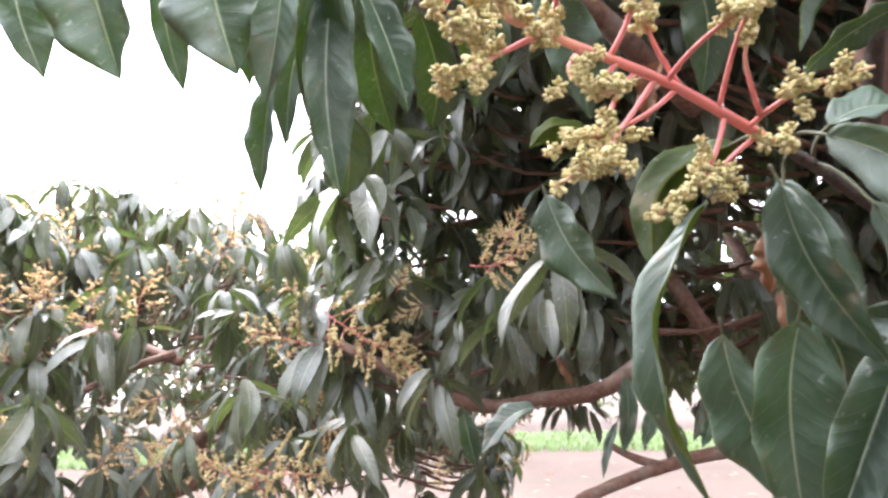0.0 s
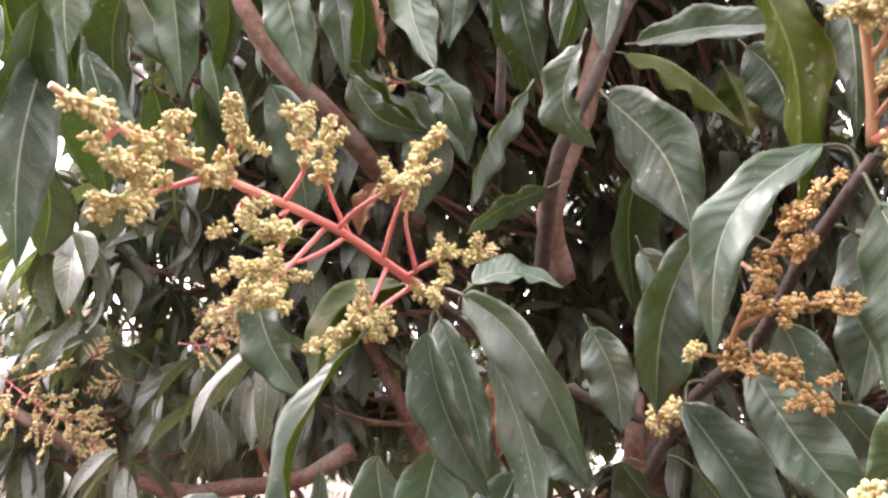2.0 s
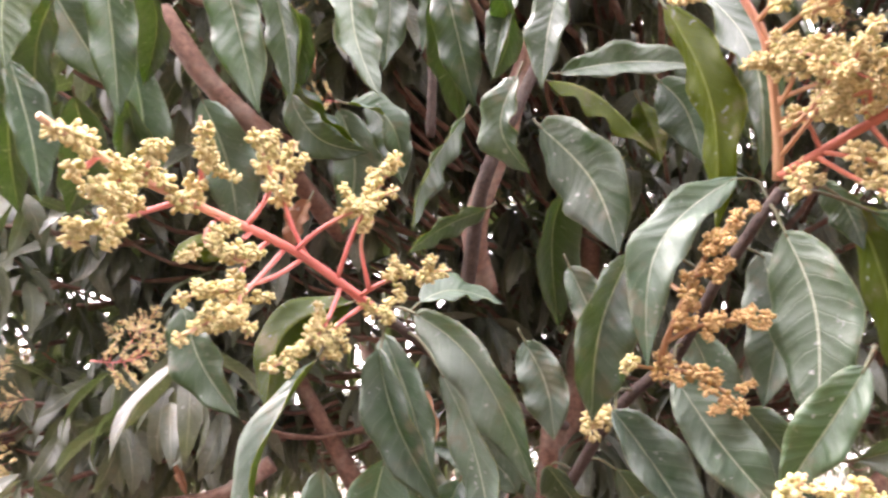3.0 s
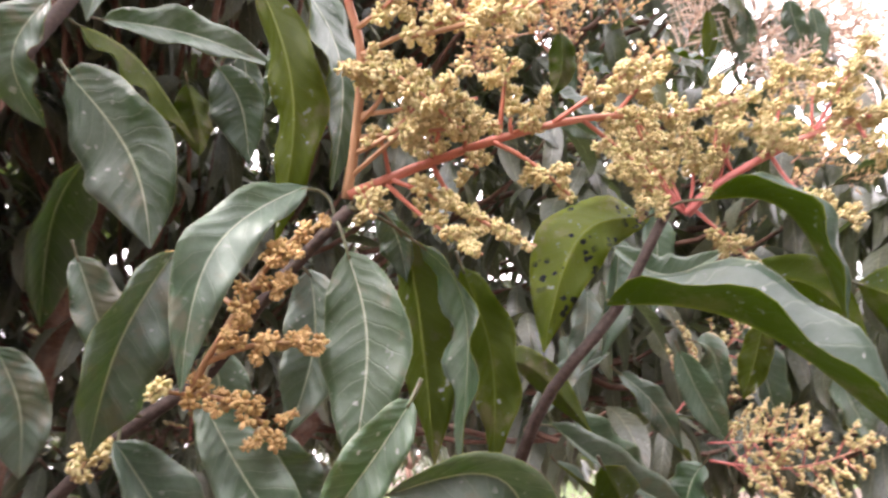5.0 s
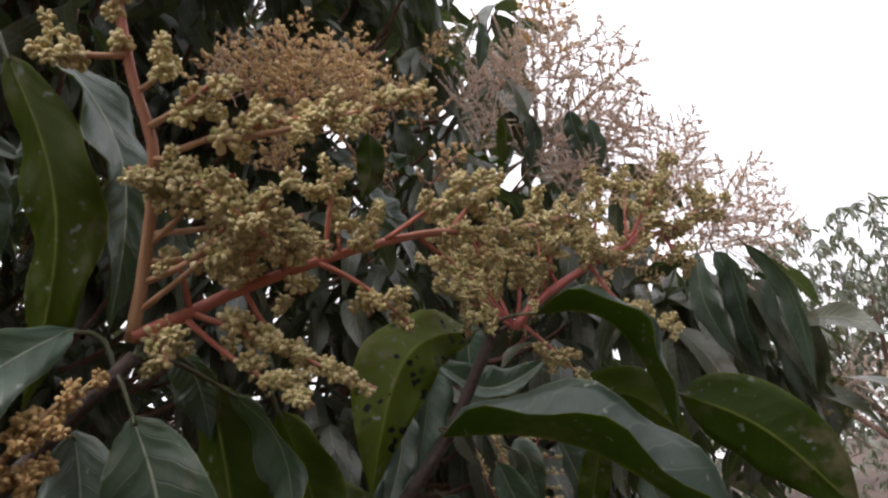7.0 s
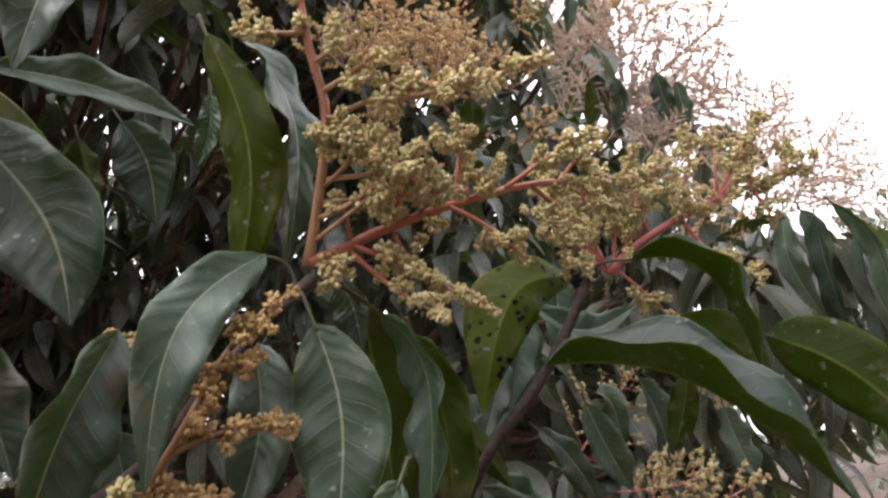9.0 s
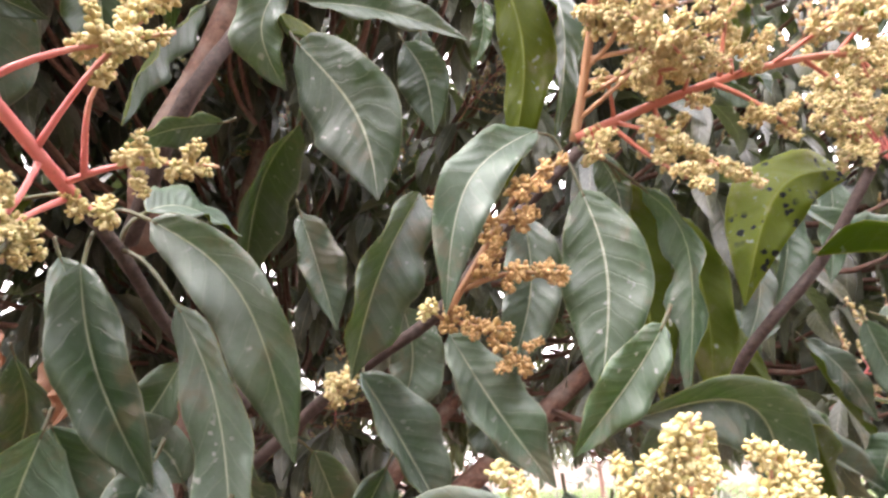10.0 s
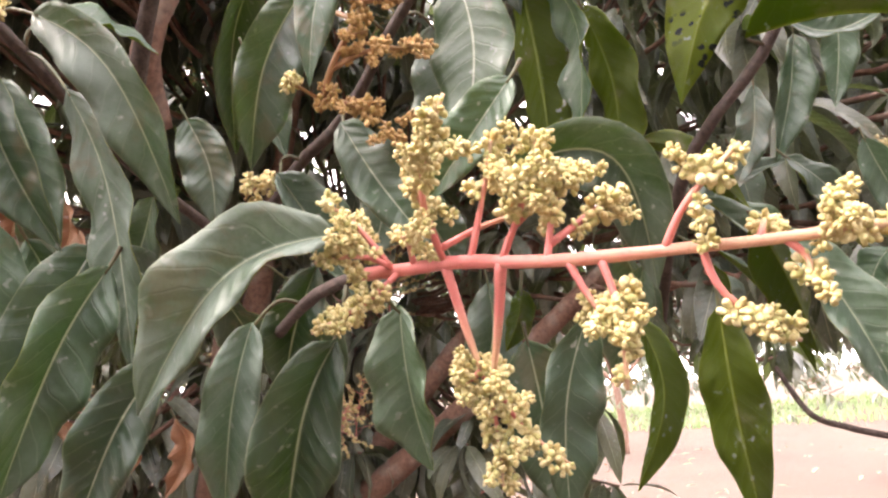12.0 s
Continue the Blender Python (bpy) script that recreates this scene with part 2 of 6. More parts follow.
def arc(points, n):
    """n + 1 points on a smooth curve through three or more given ones."""
    pts = [Vector(p) for p in points]
    if len(pts) == 2:
        return [pts[0].lerp(pts[1], i / n) for i in range(n + 1)]
    lens = [0.0]
    for a, b in zip(pts, pts[1:]):
        lens.append(lens[-1] + (b - a).length)
    ext = [pts[0] * 2 - pts[1]] + pts + [pts[-1] * 2 - pts[-2]]
    if len(pts) == 3:      # keep the ends bowed
        ext[0] = pts[0] - ((pts[1] - pts[0]) * 1.5 - (pts[2] - pts[1]) * 0.5)
        ext[-1] = pts[2] + ((pts[2] - pts[1]) * 1.5 - (pts[1] - pts[0]) * 0.5)
    out = []
    for i in range(n + 1):
        d = lens[-1] * i / n
        j = max(k for k in range(len(pts) - 1) if lens[k] <= d + 1e-9)
        t = (d - lens[j]) / max(lens[j + 1] - lens[j], 1e-9)
        a, b, c, e = ext[j:j + 4]
        out.append(0.5 * (2 * b + (c - a) * t + (2 * a - 5 * b + 4 * c - e) * t * t + (3 * b - a - 3 * c + e) * t ** 3))
    return out


def tube(points, radii, sides=8, uv_from=0.0, uv_to=1.0, knobs=0.0):
    """Vertices, faces and UVs of a round, slightly uneven tube."""
    verts, faces, uvs = [], [], []
    n = len(points)
    ref = Vector((0.31, 0.22, 0.93))
    for i, p in enumerate(points):
        t = (points[min(i + 1, n - 1)] - points[max(i - 1, 0)]).normalized()
        u = t.cross(ref).normalized() if abs(t.dot(ref)) < 0.97 else t.cross(Vector((1, 0, 0))).normalized()
        v = t.cross(u)
        r = radii[0] + (radii[1] - radii[0]) * i / (n - 1)
        for s in range(sides):
            a = 2 * math.pi * s / sides
            rr = r * (1 + knobs * noise.noise(p * 60 + Vector((s, 0, 0))))
            verts.append(p + (u * math.cos(a) + v * math.sin(a)) * rr)
            uvs.append((uv_from + (uv_to - uv_from) * i / (n - 1), s / sides))
    for i in range(n - 1):
        for s in range(sides):
            a, b = i * sides + s, i * sides + (s + 1) % sides
            faces.append((a, b, b + sides, a + sides))
    faces.append(tuple(range(sides - 1, -1, -1)))
    faces.append(tuple(range((n - 1) * sides, n * sides)))
    return verts, faces, uvs


def tube_mesh(name, points, radii, material, steps=10, sides=8, knobs=0.0, uv=(0.0, 1.0)):
    v, f, u = tube(arc(points, steps), radii, sides, uv[0], uv[1], knobs)
    at = v[0].copy()
    return mesh_of(name, [p - at for p in v], f, material, u), at


def outline(s):
    """Half width of a mango leaf along its length: lance-shaped with a drawn-out tip."""
    return max(0.0, math.sin(math.pi * s ** 0.9)) ** (0.62 + 0.4 * s ** 3) * (1 - 0.08 * s ** 3)


ACROSS = (-1.0, -0.74, -0.42, -0.09, 0.0, 0.09, 0.42, 0.74, 1.0)      # stations from margin to margin


def leaf_shell(spine, facing, width, fold, waves, seed, rows=18, cols=8):
    """Closed thin blade along the spine, its upper side towards facing, with raised midrib and rippled margin."""
    rnd = random.Random(seed)
    ph, ph2, lop = rnd.uniform(0, 6.3), rnd.uniform(0, 6.3), rnd.uniform(-0.12, 0.12)
    ripple = rnd.uniform(0.6, 1.4) * waves
    n = len(spine) - 1
    facing = Vector(facing)
    top, low, uvs = [], [], []
    for i, p in enumerate(spine):
        s = i / n
        t = (spine[min(i + 1, n)] - spine[max(i - 1, 0)]).normalized()
        side = t.cross(facing).normalized()
        up = side.cross(t).normalized()
        w = width * 0.44 * (outline(s) * (1 + 0.05 * math.sin(9 * s + ph)) + 0.02)
        for j in range(cols + 1):
            v = ACROSS[j]
            edge = abs(v)
            lift = fold * (edge * 1.25 - 0.35 * edge ** 2) * w + ripple * min(w, 0.024) * 0.16 * edge ** 2 * math.sin(2 * math.pi * (3.1 * s + 0.08 * v) + (ph if v > 0 else ph2))
            lift += 0.0007 * (1 - s) * (1 if j * 2 == cols else 0)
            q = p + side * (w * v * (1 + lop * v) * math.cos(fold * 0.7)) + up * lift
            top.append(q + up * 0.00025)
            low.append(q - up * (0.00025 + (0.0012 * (1 - 0.7 * s) if j * 2 == cols else 0)))
            uvs.append((s, v * 0.5 + 0.5))
    m = cols + 1
    faces, slots = [], []
    k = len(top)
    for i in range(n):
        for j in range(cols):
            a, b, c, d = i * m + j, i * m + j + 1, (i + 1) * m + j + 1, (i + 1) * m + j
            for x, y, z in ((a, b, c), (a, c, d)):      # both sides share their diagonals
                faces.append((x, y, z)), slots.append(0)
                faces.append((k + z, k + y, k + x)), slots.append(1)
        for a, b in ((i * m, (i + 1) * m), ((i + 1) * m + cols, i * m + cols)):
            faces.append((a, b, k + b, k + a)), slots.append(1)
    return top + low, faces, uvs + uvs, slots


leaf_count = [0]


def leaf(base, middle, tip, facing, width, fold=None, waves=1.5, under=None, upper=None, node=None, tree=None, label=""):
    """One leaf of its own with its stalk; facing is the way its upper side looks."""
    tree = tree or mango
    leaf_count[0] += 1
    base, tip = Vector(base), Vector(tip)
    spine = arc((base, middle, tip), 18)
    fold = random.Random(900 + leaf_count[0]).uniform(0.3, 0.85) if fold is None else fold
    v, f, u, s = leaf_shell(spine, facing, width, fold, waves, leaf_count[0])
    me = mesh_of("leaf", [p - base for p in v], f, (upper or LEAF_TOP, under or LEAF_UNDER), u, s)
    ob = part("leaf", me, tree, base, label)
    back = (spine[0] - spine[1]).normalized()
    stem = [base + back * 0.012 + Vector((0, 0, 0.003)), base + back * 0.006 + Vector((0, 0, 0.001)), base + back * -0.006]
    if node is not None:      # bowed stalk from the twig
        start = Vector(node)
        stem = [start, start.lerp(base, 0.55) + back * 0.006 + Vector((0, 0, 0.004)), base + back * -0.006]
    me, at = tube_mesh("leaf_stalk", stem, (0.0017, 0.0012), STALK_GREEN, 7, 6)
    part("leaf_stalk", me, ob, at)
    return ob


def ball(rng, centre, r, subdiv):
    bm = bmesh.new()
    if subdiv:
        bmesh.ops.create_icosphere(bm, subdivisions=subdiv, radius=1.0)
    else:      # the plainest bud, for flower heads far off
        bmesh.ops.create_uvsphere(bm, u_segments=4, v_segments=2, radius=1.0)
    turn = Euler((rng.uniform(0, 6), rng.uniform(0, 6), rng.uniform(0, 6))).to_matrix()
    stretch = Vector((r * rng.uniform(0.75, 1.0), r * rng.uniform(0.75, 1.0), r * rng.uniform(1.0, 1.35)))
    off = Vector((rng.uniform(0, 50), 0, 0))
    verts = []
    for v in bm.verts:
        b = v.co * (1 + 0.34 * noise.noise(v.co * 2.9 + off))
        verts.append(turn @ Vector((b.x * stretch.x, b.y * stretch.y, b.z * stretch.z)) + centre)
    faces = [tuple(v.index for v in f.verts) for f in bm.faces]
    bm.free()
    return verts, faces


def gather(pieces):
    verts, faces = [], []
    for v, f in pieces:
        k = len(verts)
        verts += v
        faces += [tuple(i + k for i in g) for g in f]
    return verts, faces


def bud(rng, centre, way, r, length, subdiv):
    """One closed bud: a blunt, lobed pellet that points along way."""
    bm = bmesh.new()
    bmesh.ops.create_uvsphere(bm, u_segments=6 if subdiv > 1 else 5, v_segments=5 if subdiv > 1 else 4, radius=1.0)
    turn = way.to_track_quat("Z", "Y").to_matrix()
    off = Vector((rng.uniform(0, 50), 0, 0))
    verts = []
    for v in bm.verts:
        b = v.co * (1 + 0.22 * noise.noise(v.co * 2.4 + off))
        fat = r * (1.0 + 0.25 * b.z)      # fuller towards the tip
        verts.append(turn @ Vector((b.x * fat, b.y * fat, b.z * length * 0.5)) + centre)
    faces = [tuple(v.index for v in f.verts) for f in bm.faces]
    bm.free()
    return verts, faces


def cluster_mesh(seed, material, size=0.0062):
    """A knot of closed flower buds that stand out from a stub, large ones between small ones."""
    rng = random.Random(seed)
    pieces = [ball(rng, Vector(), size * 0.42, 1)]
    ways = []
    while len(ways) < 12:
        d = Vector((rng.gauss(0, 1), rng.gauss(0, 1), rng.gauss(0, 1))).normalized()
        if all(d.angle(w) > 0.57 for w in ways):
            ways.append(d)
    for i, d in enumerate(ways):
        r = rng.uniform(0.0014, 0.0023)
        pieces.append(bud(rng, d * size * rng.uniform(0.60, 0.95), d, r, r * rng.uniform(2.6, 3.4), 2))
        if i % 2:
            e = (d + Vector((rng.gauss(0, 1), rng.gauss(0, 1), rng.gauss(0, 1))).normalized() * 0.7).normalized()
            pieces.append(bud(rng, e * size * rng.uniform(0.9, 1.15), e, r * 0.7, r * 2.0, 1))
    v, f = gather(pieces)
    return mesh_of("floret", v, f, material)


CLUSTERS = {m.name: [cluster_mesh(10 + i, m) for i in range(6)] for m in (BUD, BUD_OLIVE, BUD_DRY)}
petal_rng = random.Random(5)


def flower_cluster(pan, at, buds, scale):
    rng = petal_rng
    m = Matrix.LocRotScale(at, Euler((rng.uniform(0, 6), rng.uniform(0, 6), rng.uniform(0, 6))), (scale,) * 3)
    part("floret", rng.choice(CLUSTERS[buds.name]), pan, m)


def panicle(points, radii, stalk, buds, start=0.55, gap=0.011, label="", scale=1.0, spread=0.006, uv=(0.0, 1.0)):
    """The main stalk of a flower head, with knots of buds from start to its tip."""
    me, at = tube_mesh("panicle", points, radii, stalk, 22, 10, 0.12, uv)
    ob = part("panicle", me, mango, at, label)
    run(ob, points, buds, start, gap, scale, spread)
    return ob


def run(pan, points, buds, start, gap, scale, spread):
    rng = petal_rng
    pts = arc(points, 40)
    total = sum((b - a).length for a, b in zip(pts, pts[1:]))
    n = max(1, int(total * (1 - start) / gap))
    for i in range(n):
        s = start + (1 - start) * (i + 0.6) / n
        p = pts[min(40, int(s * 40))]
        off = Vector((rng.gauss(0, 1), rng.gauss(0, 1), rng.gauss(0, 1))).normalized() * spread * (1.25 - 0.7 * s)
        flower_cluster(pan, p + off, buds, scale * rng.uniform(0.88, 1.25) * (1.12 - 0.3 * s))


def stalk(pan, points, material, buds, radius=0.0021, start=0.45, gap=0.0085, scale=1.0, spread=0.006, twigs=3):
    """A side stalk of a flower head with its knots of buds and a few short twigs of buds."""
    me, at = tube_mesh("side_stalk", points, (radius, radius * 0.5), material, 10, 7, 0.1)
    part("side_stalk", me, pan, at)
    run(pan, points, buds, start, gap, scale, spread)
    rng = petal_rng
    pts = arc(points, 20)
    for i in range(twigs):
        s = rng.uniform(start, 0.85)
        p = pts[int(s * 20)]
        d = Vector((rng.gauss(0, 1), rng.gauss(0, 1), rng.gauss(0, 1) + 0.3)).normalized()
        d = (d + (pts[-1] - pts[0]).normalized() * 0.6).normalized()
        ln = rng.uniform(0.012, 0.022) * scale
        flower_cluster(pan, p + d * ln * 0.6, buds, scale * 0.8)
        flower_cluster(pan, p + d * ln, buds, scale * 0.65)


def branch(points, radii, label="", name="branch", material=None, sides=10, tree=None, steps=16):
    me, at = tube_mesh(name, points, radii, material or TWIG, steps, sides, 0.18)
    return part(name, me, tree or mango, at, label)


# ---- foliage of the crowns ----
def blade(droop, rows, cols, seed, fold=0.3):
    """Plain leaf from the origin along +x, one metre long before scaling, bending down by droop radians."""
    rng = random.Random(seed)
    bend = [0.25 * droop * (i / rows) + 0.75 * droop * (i / rows) ** 1.6 for i in range(rows + 1)]
    p, sway = Vector(), rng.uniform(-0.12, 0.12)
    verts, uvs, faces = [], [], []
    ph = rng.uniform(0, 6)
    for i in range(rows + 1):
        s = i / rows
        w = 0.118 * (outline(s) + 0.02)
        t = Vector((math.cos(bend[i]), 0, -math.sin(bend[i])))
        up = Vector((math.sin(bend[i]), 0, math.cos(bend[i])))
        for j in range(cols + 1):
            v = j / cols * 2 - 1
            lift = fold * abs(v) * w + 0.012 * v * v * math.sin(11 * s + ph + (1.3 if v > 0 else 0))
            verts.append(p + Vector((0, w * v + sway * s * s, 0)) + up * lift)
            uvs.append((s, j / cols))
        p = p + t / rows
    m = cols + 1
    for i in range(rows):
        for j in range(cols):
            faces.append((i * m + j, (i + 1) * m + j, (i + 1) * m + j + 1, i * m + j + 1))
    return np.array([tuple(v) for v in verts]), faces, np.array(uvs)


DROOPS = (0.5, 0.9, 1.3, 1.7)
COARSE = [blade(d, 7, 2, 3 + i) for i, d in enumerate(DROOPS)]
FINE = [blade(d, 12, 4, 3 + i) for i, d in enumerate(DROOPS)]
FINE_MESHES = [mesh_of("leaf", v, f, LEAF_FAR, u) for v, f, u in FINE]


class Foliage:
    """Collects leaves for one joined mesh."""

    def __init__(self):
        self.v, self.f, self.u, self.n = [], [], [], 0

    def add(self, form, m):
        v, f, u = form
        a = np.array(m)
        self.v.append(v @ a[:3, :3].T + a[:3, 3])
        self.f.append(np.array(f) + self.n)
        self.u.append(u)
        self.n += len(v)

    def mesh(self, name, material):
        v, f, u = np.concatenate(self.v), np.concatenate(self.f), np.concatenate(self.u)
        return mesh_of(name, v, f.tolist(), material, u)


def shoot_leaves(rng, node, axis, count, size):
    """Poses of the leaves of one shoot: a loose whorl that hangs down."""
    out = []
    start = rng.uniform(0, 6.3)
    for i in range(count):
        az = start + i * 2.4 + rng.uniform(-0.3, 0.3)
        tilt = min(1.45, max(-0.1, rng.gauss(0.8, 0.38)))
        ln = size * rng.uniform(0.7, 1.15)
        at = node - axis * (i * 0.006) + Vector((math.cos(az), math.sin(az), 0)) * 0.012
        m = Matrix.Translation(at) @ Euler((rng.uniform(-0.7, 0.7), tilt, az)).to_matrix().to_4x4() @ Matrix.Diagonal((ln, ln * rng.uniform(0.85, 1.25), ln, 1))
        form = min(3, max(0, int(rng.gauss(2.0, 0.9))))
        out.append((form, m))
    return out


def crown_nodes(rng, count, centre, radius, up, down, depth, low=-0.3, sector=(0.0, 6.284)):
    """Shoot tips in the outer layer of a domed crown: point and outward direction."""
    out = []
    while len(out) < count:
        az = rng.uniform(*sector)
        h = rng.uniform(low, 1.0)
        lump = 1 + 0.12 * noise.noise(Vector((math.cos(az) * 2.2, math.sin(az) * 2.2, h * 3)))
        flat = math.sqrt(max(0.0, 1 - h * h))
        d = Vector((math.cos(az) * flat * radius, math.sin(az) * flat * radius, h * (up if h > 0 else down / 0.3)))
        out.append((centre + d * lump * (1 - depth * rng.random() ** 1.6), d.normalized()))
    return out


def spray_mesh(seed, length, buds, stalk_mat, bud_mat, subdiv=1, size=1.0, sides=22, reach=0.48, loose=0.004):
    """A whole flower head seen from farther off: stalk, tapering side stalks and many buds, in one mesh."""
    rng = random.Random(seed)
    verts, faces, slots, uvs = [], [], [], []

    def take(v, f, slot, u=None):
        k = len(verts)
        verts.extend(v)
        faces.extend(tuple(i + k for i in g) for g in f)
        slots.extend([slot] * len(f))
        uvs.extend(u if u else [(0.5, 0.5)] * len(v))

    axis = arc(((0, 0, 0), (rng.uniform(-0.02, 0.02), 0.01, length * 0.5), (rng.uniform(-0.04, 0.04), rng.uniform(-0.04, 0.04), length)), 12)
    take(*[tube(axis, (0.0019, 0.0009), 6)[i] for i in (0, 1)], 0, tube(axis, (0.0019, 0.0009), 6)[2])
    n = sides
    for i in range(n):
        s = 0.12 + 0.86 * i / n
        p = axis[int(s * 12)].lerp(axis[min(12, int(s * 12) + 1)], s * 12 % 1)
        az = i * 2.4 + rng.uniform(-0.4, 0.4)
        ln = length * (reach * (1 - s) ** 0.8 + 0.05) * rng.uniform(0.8, 1.2)
        d = Vector((math.cos(az), math.sin(az), rng.uniform(0.25, 0.8))).normalized()
        e = p + d * ln
        line = [p, p.lerp(e, 0.5) + Vector((0, 0, -0.004)), e]
        v, f, u = tube(line, (0.0013, 0.0006), 5)
        take(v, f, 0, u)
        for j in range(max(3, int(ln / 0.0042 * buds))):
            t = rng.uniform(0.25, 1.0)
            q = p.lerp(e, t) + Vector((rng.gauss(0, 1), rng.gauss(0, 1), rng.gauss(0, 1))) * loose * (1.3 - 0.95 * t)
            take(*ball(rng, q, rng.uniform(0.0017, 0.0030) * size, subdiv), 1)
    return mesh_of("panicle", verts, faces, (stalk_mat, bud_mat), uvs, slots)


SPRAYS = [spray_mesh(40 + i, 0.20 + 0.03 * i, 1.25, STALK_PINK, BUD_OLIVE, size=1.4) for i in range(3)]
SPRAYS_TAN = [spray_mesh(45 + i, 0.10 + 0.01 * i, 0.9, STALK_TAN, BUD_TAN, size=1.35, sides=15, reach=0.55, loose=0.0045) for i in range(4)]
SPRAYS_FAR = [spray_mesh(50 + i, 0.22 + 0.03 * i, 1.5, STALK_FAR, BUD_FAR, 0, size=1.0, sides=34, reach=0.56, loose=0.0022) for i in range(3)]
SPRAYS_FULL = [spray_mesh(70 + i, 0.22 + 0.03 * i, 0.5, STALK_TAN, BUD_TAN, 0, size=2.2, sides=16) for i in range(3)]
SPRAYS_LIGHT = [spray_mesh(80 + i, 0.20 + 0.03 * i, 0.9, STALK_PINK, BUD_OLIVE, 0, size=1.6, sides=20) for i in range(3)]


def spray(tree, base, tip, forms, seed, label=""):
    """A flower head from base to tip, as a part of the tree."""
    base, tip = Vector(base), Vector(tip)
    d = tip - base
    me = forms[seed % len(forms)]
    long = max(v.co.z for v in me.vertices)
    s = d.length / long
    m = Matrix.Translation(base) @ d.to_track_quat("Z", "Y").to_matrix().to_4x4() @ Euler((0, 0, seed * 1.7)).to_matrix().to_4x4() @ Matrix.Diagonal((s, s, s, 1))
    return part("panicle", me, tree, m, label)


def crown(tree, nodes, rng, singles, size, hub, flowered, forms, clear=(), twig_len=0.35, coarse=COARSE, leaves=(6, 10), twig=(5, 5)):
    """Leaves, twigs and flower heads on the given shoot tips. The leaves nearest the walk, up to singles, are parts."""
    everything = []
    tv, tf, tu = [], [], []
    heads = 0
    for node, out in nodes:
        if any((node - Vector(c)).length < r for c, r in clear):
            continue
        for form, m in shoot_leaves(rng, node, out, rng.randint(*leaves), size):
            everything.append(((m.translation - Vector((0.2, 0.2, 1.6))).length, form, m))
        inner = node + (hub - node).normalized() * twig_len * rng.uniform(0.7, 1.3)
        bend = node.lerp(inner, 0.5) + Vector((rng.uniform(-0.04, 0.04), rng.uniform(-0.04, 0.04), -0.05))
        v, f, u = tube(arc((node, bend, inner), twig[0]), (0.0032, 0.008), twig[1])
        k = len(tv)
        tv += v
        tf += [tuple(i + k for i in g) for g in f]
        tu += u
        if rng.random() < flowered:
            aim = (out + Vector((rng.uniform(-0.5, 0.5), rng.uniform(-0.5, 0.5), rng.uniform(0.0, 0.9)))).normalized()
            spray(tree, node, node + aim * rng.uniform(0.16, 0.27), forms, heads)
            heads += 1
    everything.sort(key=lambda e: e[0])
    joined = Foliage()
    for i, (_, form, m) in enumerate(everything):
        if i < singles:
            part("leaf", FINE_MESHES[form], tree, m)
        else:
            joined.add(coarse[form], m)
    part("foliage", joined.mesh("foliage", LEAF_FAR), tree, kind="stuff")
    part("brushwood", mesh_of("brushwood", tv, tf, BARK, tu), tree, kind="stuff")


# ---- ground ----
def ground_sheet():
    bm = bmesh.new()
    rings = [0.0] + [0.35 * 1.22 ** i for i in range(38)]
    last = []
    for r in rings:
        row = []
        for s in range(48 if r else 1):
            a = 2 * math.pi * s / 48
            x, y = r * math.cos(a), r * math.sin(a)
            z = (0.025 * noise.noise(Vector((x * 1.1, y * 1.1, 0))) + 0.01 * noise.noise(Vector((x * 5, y * 5, 3)))) if r < 60 else 0.0
            row.append(bm.verts.new((x, y, z)))
        if len(last) == 1:
            for s in range(48):
                bm.faces.new((last[0], row[s], row[(s + 1) % 48]))
        elif last:
            for s in range(48):
                bm.faces.new((last[s], row[s], row[(s + 1) % 48], last[(s + 1) % 48]))
        last = row
    me = bpy.data.meshes.new("ground")
    bm.to_mesh(me)
    bm.free()
    me.materials.append(SOIL)
    me.polygons.foreach_set("use_smooth", np.full(len(me.polygons), True))
    return tagged(new("ground", me), "dry pinkish-tan bare orchard soil with crumbs", "ground", kind="structure")


ground_sheet()


def crop_strip():
    """Low green crop in a band beyond the bare path."""
    rng = random.Random(8)
    verts, faces = [], []
    for i in range(16000):
        a = rng.uniform(-0.75, 1.75)
        r = rng.uniform(18, 24) if a < 0.5 else rng.uniform(22, 40)
        x, y = r * math.sin(a), r * math.cos(a)
        h, w, t = rng.uniform(0.12, 0.25), rng.uniform(0.03, 0.04), rng.uniform(0, 6.3)
        dx, dy = math.cos(t) * w, math.sin(t) * w
        lx, ly = rng.uniform(-0.08, 0.08), rng.uniform(-0.08, 0.08)
        k = len(verts)
        verts += [(x - dx, y - dy, -0.01), (x + dx, y + dy, -0.01), (x + dx + lx * 0.4, y + dy + ly * 0.4, h * 0.6), (x - dx + lx * 0.4, y - dy + ly * 0.4, h * 0.6), (x + lx, y + ly, h)]
        faces += [(k, k + 1, k + 2, k + 3), (k + 3, k + 2, k + 4)]
    ob = new("crop_strip", mesh_of("crop_strip", verts, faces, CROP, smooth=False))
    tagged(ob, "low young green crop in a strip beyond bare soil", "crop", kind="stuff")


crop_strip()


